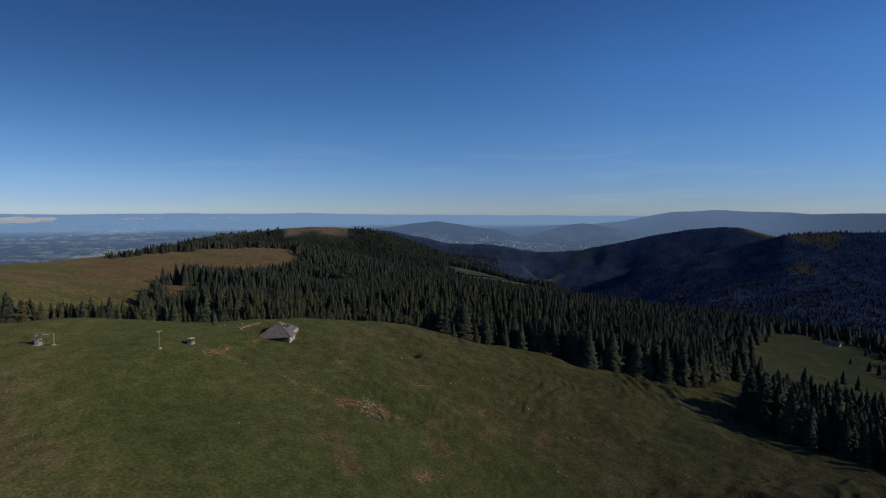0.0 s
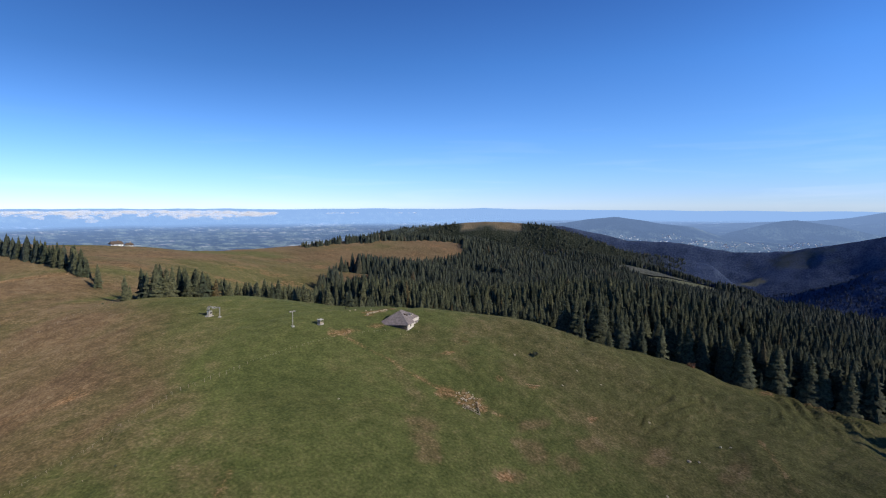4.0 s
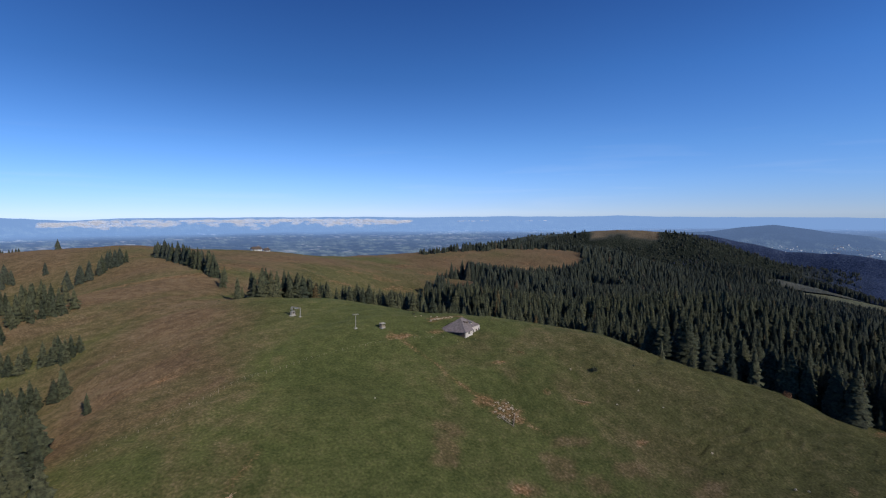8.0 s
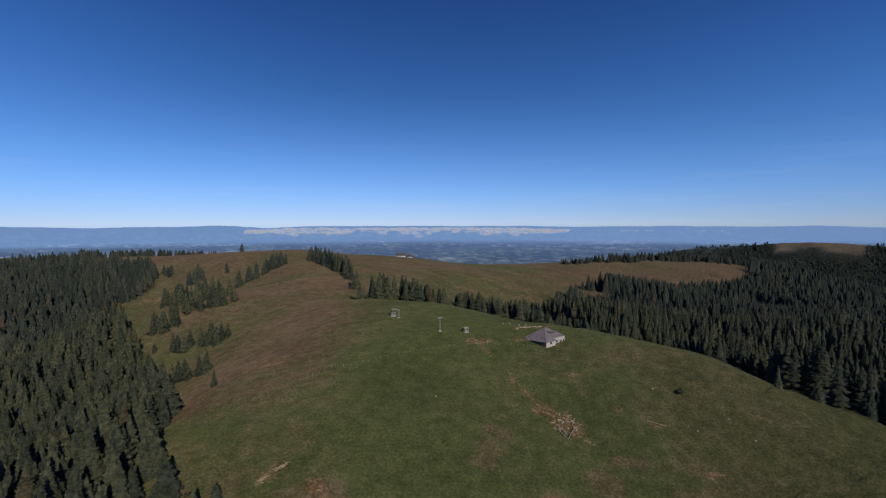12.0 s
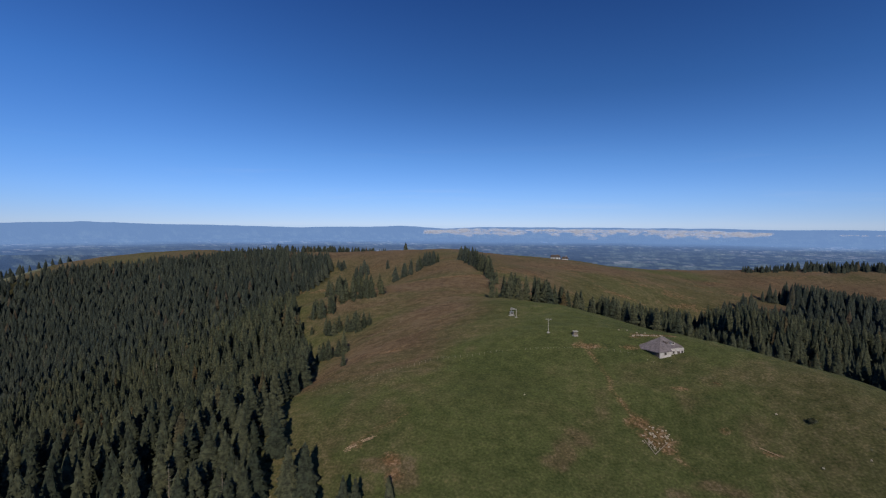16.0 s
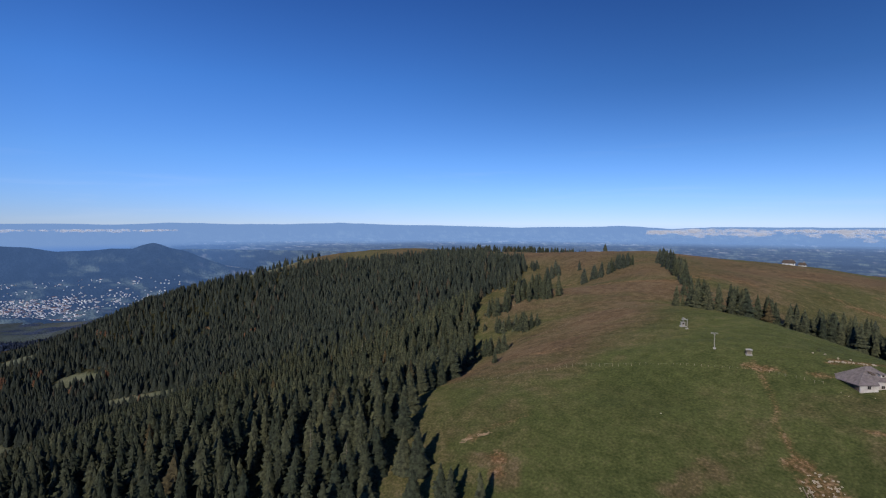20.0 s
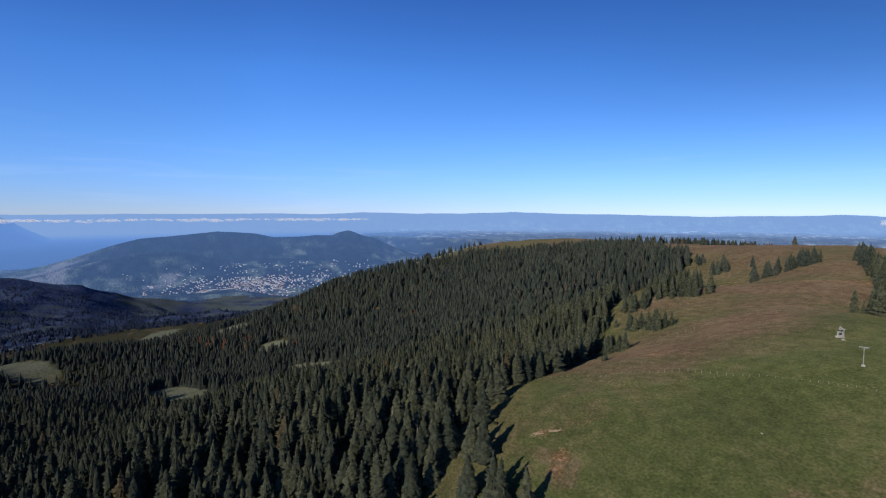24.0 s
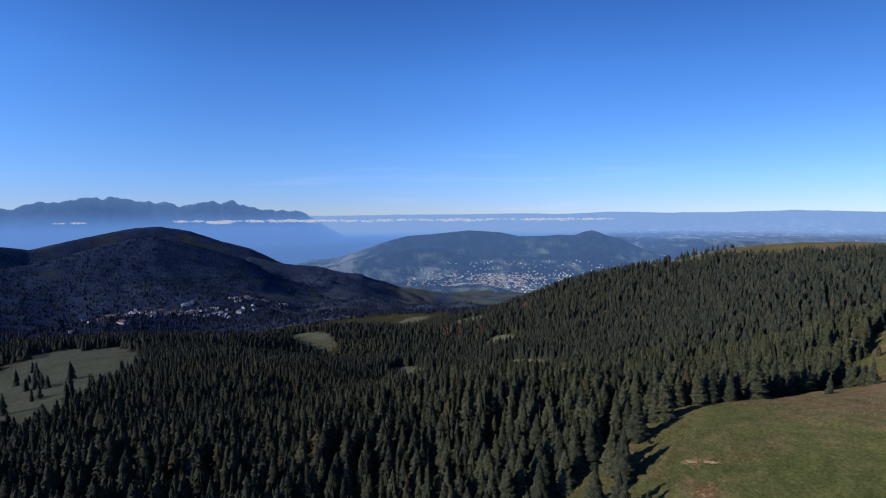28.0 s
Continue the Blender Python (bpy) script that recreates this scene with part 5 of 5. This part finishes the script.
    # hatches and a small dormer on the south-east slope
    for fx, fz, w in ((0.30, 0.66, 0.45), (0.42, 0.56, 0.5)):
        q = c[0].lerp(c[1], fx).lerp(r0.lerp(r1, fx), fz)
        part("roof_light", block(bmesh.new(), (q.x - w, q.y - 0.7, q.z - 0.05), (q.x + w, q.y + 0.5, q.z + 0.45), 0.04), TIMBER, ob, "dark roof hatch")
    q = c[0].lerp(c[1], 0.74).lerp(r0.lerp(r1, 0.74), 0.5)
    dormer = part("dormer", block(bmesh.new(), (q.x - 0.8, q.y - 0.9, q.z - 0.3), (q.x + 0.8, q.y + 0.9, q.z + 0.55), 0.04), LIME, ob, "pale boarded dormer")
    part("dormer_roof", slab(bmesh.new(), [(q.x - 1.0, q.y - 1.15, q.z + 0.6), (q.x + 1.0, q.y - 1.15, q.z + 0.6), (q.x + 1.0, q.y + 1.6, q.z + 0.95), (q.x - 1.0, q.y + 1.6, q.z + 0.95)], 0.1), SHINGLE, dormer)
    part("dormer_window", block(bmesh.new(), (q.x - 0.4, q.y - 0.94, q.z - 0.05), (q.x + 0.4, q.y - 0.9, q.z + 0.4)), DARK, dormer)
    part("plinth", block(bmesh.new(), (-0.1, -0.1, -2.0), (L + 0.1, W + 0.1, 0.05), 0.05), LIMESTONE, ob)
    return ob


chalet()


# ---- ski tow, hut, fence ----
def tow_pylon():
    x, y = 16.6, 250.8
    ob = thing("ski_tow_pylon", pose(x, y, height(x, y), 0, 0, 14), "slim pale steel ski tow pylon with a crossarm", "pylon")
    part("footing", block(bmesh.new(), (-0.55, -0.55, -0.4), (0.55, 0.55, 0.35), 0.06), CONCRETE, ob, "pale concrete footing")
    part("mast", rod(bmesh.new(), (0, 0, 0.3), (0, 0, 6.5), 0.13, 0.10, 10), STEEL, ob)
    part("crossarm", block(bmesh.new(), (-1.35, -0.1, 6.3), (1.35, 0.1, 6.52), 0.02), STEEL, ob)
    for sx in (-1, 1):
        part("brace", rod(bmesh.new(), (sx * 0.9, 0, 6.3), (0, 0, 5.6), 0.05), STEEL, ob)
        for sy in (-0.35, 0.35):
            wheel = part("pulley", rod(bmesh.new(), (sx * 1.2 - 0.06, sy, 6.2), (sx * 1.2 + 0.06, sy, 6.2), 0.22, None, 12), STEEL, ob)
            part("axle", rod(bmesh.new(), (sx * 1.2 - 0.1, sy, 6.2), (sx * 1.2 + 0.1, sy, 6.2), 0.05, None, 6), DARK, wheel)
    for k in range(9):
        part("rung", rod(bmesh.new(), (-0.28, -0.05, 1.2 + 0.5 * k), (0.28, -0.05, 1.2 + 0.5 * k), 0.025, None, 5), STEEL, ob)


def tow_station():
    x, y = -0.7, 290.0
    z = height(x, y)
    ob = thing("ski_tow_station", pose(x, y, z, 0, 0, 118), "pale steel ski tow top station with mast, beam and drive cabin", "ski lift")
    part("footing", block(bmesh.new(), (-0.6, -0.6, -0.5), (0.6, 0.6, 0.6), 0.06), CONCRETE, ob, "pale concrete footing")
    part("mast", rod(bmesh.new(), (0, 0, 0.3), (0, 0, 4.9), 0.2, 0.17, 10), STEEL, ob)
    part("beam", block(bmesh.new(), (-0.4, -0.16, 4.5), (6.6, 0.16, 4.85), 0.03), STEEL, ob)
    dz = height(-3.8, 295.6) - z
    part("mast", rod(bmesh.new(), (6.1, 0.0, dz - 0.3), (6.1, 0.0, 4.6), 0.2, 0.17, 10), STEEL, ob)
    cab = part("drive_cabin", block(bmesh.new(), (5.3, -0.9, dz + 0.5), (6.9, 0.9, dz + 2.4), 0.08), CONCRETE, ob, "pale boxy drive housing")
    part("cabin_roof", slab(bmesh.new(), [(5.1, -1.1, dz + 2.65), (7.1, -1.1, dz + 2.5), (7.1, 1.1, dz + 2.5), (5.1, 1.1, dz + 2.65)], 0.12), STEEL, cab)
    part("cabin_window", block(bmesh.new(), (5.25, -0.5, dz + 1.4), (5.3, 0.5, dz + 2.1)), DARK, cab)
    part("base_block", block(bmesh.new(), (4.9, -1.5, dz - 0.6), (7.3, 1.5, dz + 0.5), 0.08), CONCRETE, ob)
    wheel = part("bull_wheel", rod(bmesh.new(), (3.0, 0, 4.25), (3.0, 0, 4.45), 1.2, None, 24), STEEL, ob)
    part("hub", rod(bmesh.new(), (3.0, 0, 4.1), (3.0, 0, 4.6), 0.25, None, 10), DARK, wheel)
    part("counterweight", block(bmesh.new(), (6.5, -0.35, dz + 3.2), (7.3, 0.35, dz + 4.3), 0.05), CONCRETE, ob)


def lift_hut():
    x, y = 29.0, 250.9
    ob = thing("lift_hut", pose(x, y, height(x, y), 0, 0, 20) @ Matrix.Diagonal((0.85, 0.85, 0.85, 1)), "small grey lift attendant's shelter with a pale flat roof", "hut")
    part("base", block(bmesh.new(), (-1.3, -1.0, -0.5), (1.3, 1.0, 0.25), 0.04), CONCRETE, ob)
    for sx in (-1.1, 1.1):
        for sy in (-0.8, 0.8):
            part("post", block(bmesh.new(), (sx - 0.07, sy - 0.07, 0.2), (sx + 0.07, sy + 0.07, 2.2), 0.01), GREYWOOD, ob)
    part("back_wall", block(bmesh.new(), (-1.1, 0.78, 0.25), (1.1, 0.86, 2.1), 0.01), GREYWOOD, ob)
    part("side_wall", block(bmesh.new(), (-1.14, -0.7, 0.25), (-1.06, 0.78, 2.1), 0.01), GREYWOOD, ob)
    part("front_panel", block(bmesh.new(), (-1.1, -0.86, 0.25), (1.1, -0.78, 1.1), 0.01), GREYWOOD, ob)
    part("roof", slab(bmesh.new(), [(-1.4, -1.15, 2.25), (1.4, -1.15, 2.25), (1.4, 1.15, 2.4), (-1.4, 1.15, 2.4)], 0.16), CONCRETE, ob, "pale sheet roof")


tow_pylon(), tow_station(), lift_hut()


def fence(line, gap_, label):
    ob = thing("fence", Matrix.Identity(4), label, "fence")
    pts = [Vector(p) for p in line]
    frng_, k, tops = random.Random(5), 0, []
    mesh = None
    for a, b in zip(pts, pts[1:]):
        n = max(1, round((b - a).length / gap_))
        for i in range(n):
            p = a.lerp(b, i / n) + Vector((frng_.uniform(-0.3, 0.3), frng_.uniform(-0.3, 0.3)))
            z = height(p.x, p.y)
            if mesh is None:
                post = part("post", block(bmesh.new(), (-0.05, -0.05, -0.3), (0.05, 0.05, 0.95), 0.012), GREYWOOD, ob)
                mesh = post.data
            else:
                post = new("post", mesh)
                post.parent = ob
            post.matrix_basis = pose(p.x, p.y, z, frng_.uniform(-5, 5), frng_.uniform(-5, 5), frng_.uniform(0, 90))
            tops.append(Vector((p.x, p.y, z + 0.85)))
    bm = bmesh.new()
    for a, b in zip(tops, tops[1:]):
        rod(bm, a, b, 0.004, None, 3)
    part("wire", bm, STEEL, ob)


fence([(-80, 202), (-57, 211), (-32, 227), (-6, 233), (14, 236), (34, 239), (56, 237)], 2.6, "line of grey wooden pasture fence posts with wire")
fence([(-88, 300), (-70, 330), (-50, 352), (-28, 372)], 5.0, "sparse grey fence posts climbing the tan slope")


# ---- stones, logs, bushes ----
def stone_mesh(srng):
    bm = bmesh.new()
    bmesh.ops.create_icosphere(bm, subdivisions=1, radius=1)
    for v in bm.verts:
        v.co *= srng.uniform(0.65, 1.15)
        v.co.z *= 0.7
    me = bpy.data.meshes.new("boulder")
    bm.to_mesh(me)
    bm.free()
    me.materials.append(LIMESTONE)
    return me


srng = random.Random(9)
STONES = [stone_mesh(srng) for _ in range(6)]


def boulder(x, y, size, label="pale limestone boulder lying in the grass", group="boulders in the pasture"):
    ob = tagged(new("boulder", srng.choice(STONES)), label, "rock", group)
    ob.matrix_basis = pose(x, y, height(x, y) + size * 0.2, 0, 0, srng.uniform(0, 360)) @ Matrix.Diagonal((size, size * srng.uniform(0.7, 1.2), size, 1))


for x, y, size in ((110, 130, 0.9), (113, 128, 0.7), (85, 125, 0.8), (86, 122, 0.5), (118, 150, 0.6), (130, 128, 0.7), (134, 126, 0.6), (148, 112, 0.6), (-61, 195, 0.3), (75, 260, 0.4), (78, 261, 0.5), (84, 262, 0.4), (90, 258, 0.6), (92, 259, 0.4),
                   (58, 262, 0.5), (62, 264, 0.5), (50, 263, 0.4), (54, 265, 0.5), (67, 232, 0.25), (60, 231, 0.25), (58, 233, 0.25), (8, 196, 0.4), (100, 178, 0.5), (115, 182, 0.5), (118, 172, 0.5), (95, 200, 0.5)):
    boulder(x, y, size)
for k in range(16):
    boulder(55 + k * 1.0 + srng.uniform(-0.5, 0.5), 256 + 0.4 * k + srng.uniform(-0.8, 0.8), srng.uniform(0.4, 0.8), "pale tan rock in the bank behind the chalet", "rocks of the bank behind the chalet")
for _ in range(60):
    a, q = srng.uniform(0, 6.28), srng.random() ** 0.6
    boulder(52.5 + 5 * q * math.cos(a) + 1.5 * math.sin(a), 183 + 6 * q * math.sin(a), srng.uniform(0.18, 0.5), "pale broken stone in the heap of rubble", "stones of the rubble heap")


def beam(x0, y0, x1, y1, r, label, wood=None):
    z0, z1 = height(x0, y0) + r * 1.2, height(x1, y1) + r * 1.2
    bm = rod(bmesh.new(), (x0, y0, z0), (x1, y1, z1), r, r * 0.85, 8)
    me = bpy.data.meshes.new("log")
    bm.to_mesh(me)
    bm.free()
    me.materials.append(wood or GREYWOOD)
    tagged(new("log", me), label, "log", "logs on the pasture")


beam(48.1, 180.6, 50.4, 174.5, 0.15, "weathered grey squared log beside the rubble")
beam(50.3, 174.3, 55.6, 181.5, 0.14, "weathered grey log across the rubble")
beam(49.4, 181.5, 51.2, 176.5, 0.13, "thin weathered grey log beside the rubble")
for k in range(36):
    a, t = srng.uniform(0.2, 1.0), srng.random()
    x, y = -48.5 + 8 * t + srng.uniform(-0.6, 0.6), 157.2 + 6 * t + srng.uniform(-0.5, 0.5)
    beam(x, y, x + 1.8 * math.cos(a), y + 1.8 * math.sin(a), srng.uniform(0.04, 0.10), "bleached branch among cut brushwood", BRUSH)
beam(227, 104, 221, 118, 0.2, "felled tan trunk at the wood's edge", BRUSH)
beam(221, 120, 217, 130, 0.16, "thin felled tan trunk at the wood's edge", BRUSH)
beam(223, 108, 216, 121, 0.12, "thin felled tan trunk at the wood's edge", BRUSH)
beam(63, 213, 69, 210, 0.14, "pale bare branch lying on the slope", BRUSH)
beam(84, 184, 89, 181, 0.14, "pale bare branch lying on the slope", BRUSH)


def leafy(name, x, y, w, h, material, label, count, seed, category="bush"):
    """A low shrub: stems and a crown of many small leaf sprays with gaps."""
    lr = random.Random(seed)
    ob = thing(name, pose(x, y, height(x, y) - 0.1), label, category)
    vs, fs = [], []
    for _ in range(count):
        a, e, q = lr.uniform(0, 6.283), lr.uniform(0.0, 1.0), 0.55 + 0.45 * lr.random()
        lump = 0.8 + 0.25 * math.sin(3 * a + seed) * math.cos(4 * e)
        p = Vector((w * q * lump * math.cos(a) * math.sqrt(1 - e * e * 0.9), w * q * lump * math.sin(a) * math.sqrt(1 - e * e * 0.9), h * (0.15 + 0.85 * e * q * lump)))
        n = p.normalized()
        t = n.cross(Vector((lr.random(), lr.random(), lr.random()))).normalized()
        u, g = n.cross(t), 0.16 + 0.12 * lr.random()
        b = len(vs)
        vs += [p - t * g, p + u * g * 0.6 + n * 0.08, p + t * g, p - u * g * 0.6 + n * 0.05]
        fs += [(b, b + 1, b + 2), (b, b + 2, b + 3)]
    crown = sheet("crown", [tuple(v) for v in vs], fs, material)
    crown.data.attributes.new("out", "FLOAT_VECTOR", "POINT").data.foreach_set("vector", np.array([tuple((v + Vector((0, 0, 0.3))).normalized()) for v in vs], np.float32).ravel())
    crown.parent = ob
    for k in range(5):
        a = k * 1.26 + 0.3
        part("stem", rod(bmesh.new(), (0, 0, 0), (w * 0.5 * math.cos(a), w * 0.5 * math.sin(a), h * 0.6), 0.07, 0.03, 5), BARK, ob)


leafy("juniper_bush", 105, 197, 1.9, 1.9, NEEDLES, "dark green juniper bush alone on the slope", 520, 1)
leafy("russet_bush", 187, 167, 2.9, 3.3, RUST, "round russet autumn bush at the pasture's edge", 900, 2)
for k, (x, y, w) in enumerate(((117, 186, 0.7), (124, 182, 0.6), (126, 196, 0.7), (122, 204, 0.6), (130, 190, 0.5), (140, 150, 0.8), (112, 141, 0.6), (52, 270, 1.0), (-35, 378, 1.0), (-54, 196, 0.5), (150, 178, 0.7), (-66, 158, 1.2), (-70, 150, 1.4), (-55, 146, 1.1))):
    leafy("juniper_bush", x, y, w, w * 1.1, NEEDLES, "small dark juniper clump in the grass", 160, 10 + k)


# ---- farms ----
def farm(x, y, turn, length, width, wall_h, roof_h, label, roof_mat, wall_mat=LIME):
    xs, ys, zs = (float(v) for v in squeeze(np.array(x, float), np.array(y, float), np.array(height(x, y))))
    ob = thing("farmhouse", pose(xs, ys, zs, 0, 0, turn), label, "house")
    part("wall", block(bmesh.new(), (-length / 2, -width / 2, -1.5), (length / 2, width / 2, wall_h), 0.05), wall_mat, ob)
    for sy in (-1, 1):
        a, b = Vector((-length / 2 - 1, sy * (width / 2 + 1.2), wall_h - 0.5)), Vector((length / 2 + 1, sy * (width / 2 + 1.2), wall_h - 0.5))
        part("roof", slab(bmesh.new(), [a, b, (length / 2 - 1, 0, wall_h + roof_h), (-length / 2 + 1, 0, wall_h + roof_h)], 0.3), roof_mat, ob)
    for sx in (-1, 1):
        bm = slab(bmesh.new(), [(sx * (length / 2 + 0.02), -width / 2, wall_h - 0.3), (sx * (length / 2 + 0.02), width / 2, wall_h - 0.3), (sx * (length / 2 - 1), 0, wall_h + roof_h - 0.2)], 0.2)
        part("gable", bm, TIMBER, ob)
    part("chimney", block(bmesh.new(), (length * 0.15, 0.6, wall_h + roof_h - 1.5), (length * 0.15 + 1.0, 1.6, wall_h + roof_h + 1.2), 0.05), LIMESTONE, ob)
    n = max(2, int(length / 3.5))
    for k in range(n):
        x0 = -length / 2 + (k + 0.5) * length / n - 0.5
        win = part("window", block(bmesh.new(), (x0, -width / 2 - 0.05, 1.0), (x0 + 1.0, -width / 2, 2.2)), DARK, ob)
        part("window_frame", block(bmesh.new(), (x0 - 0.1, -width / 2 - 0.09, 0.88), (x0 + 1.1, -width / 2 - 0.02, 1.0)), GREYWOOD, win)


farm(27, 792, 6, 13, 8, 3.4, 2.9, "long pale farmhouse with a dark brown roof on the crest", TIMBER, WHITEWALL)
farm(41, 795, 3, 8, 6, 2.2, 2.4, "low barn with a dark brown roof beside the farmhouse", TIMBER, WHITEWALL)
farm(752, -12, 70, 17, 10, 3.0, 4.0, "grey-roofed alpine farm on a steep pasture", SHINGLE)
farm(772, -24, 20, 11, 8, 2.6, 3.2, "small grey-roofed barn on a steep pasture", SHINGLE, TIMBER)
farm(-520, 124, 30, 13, 8, 2.6, 3.4, "grey-roofed barn in a forest clearing", SHINGLE, TIMBER)
farm(-915, 668, 40, 13, 8, 2.6, 3.4, "pale hut on the bald ridge", SHINGLE)
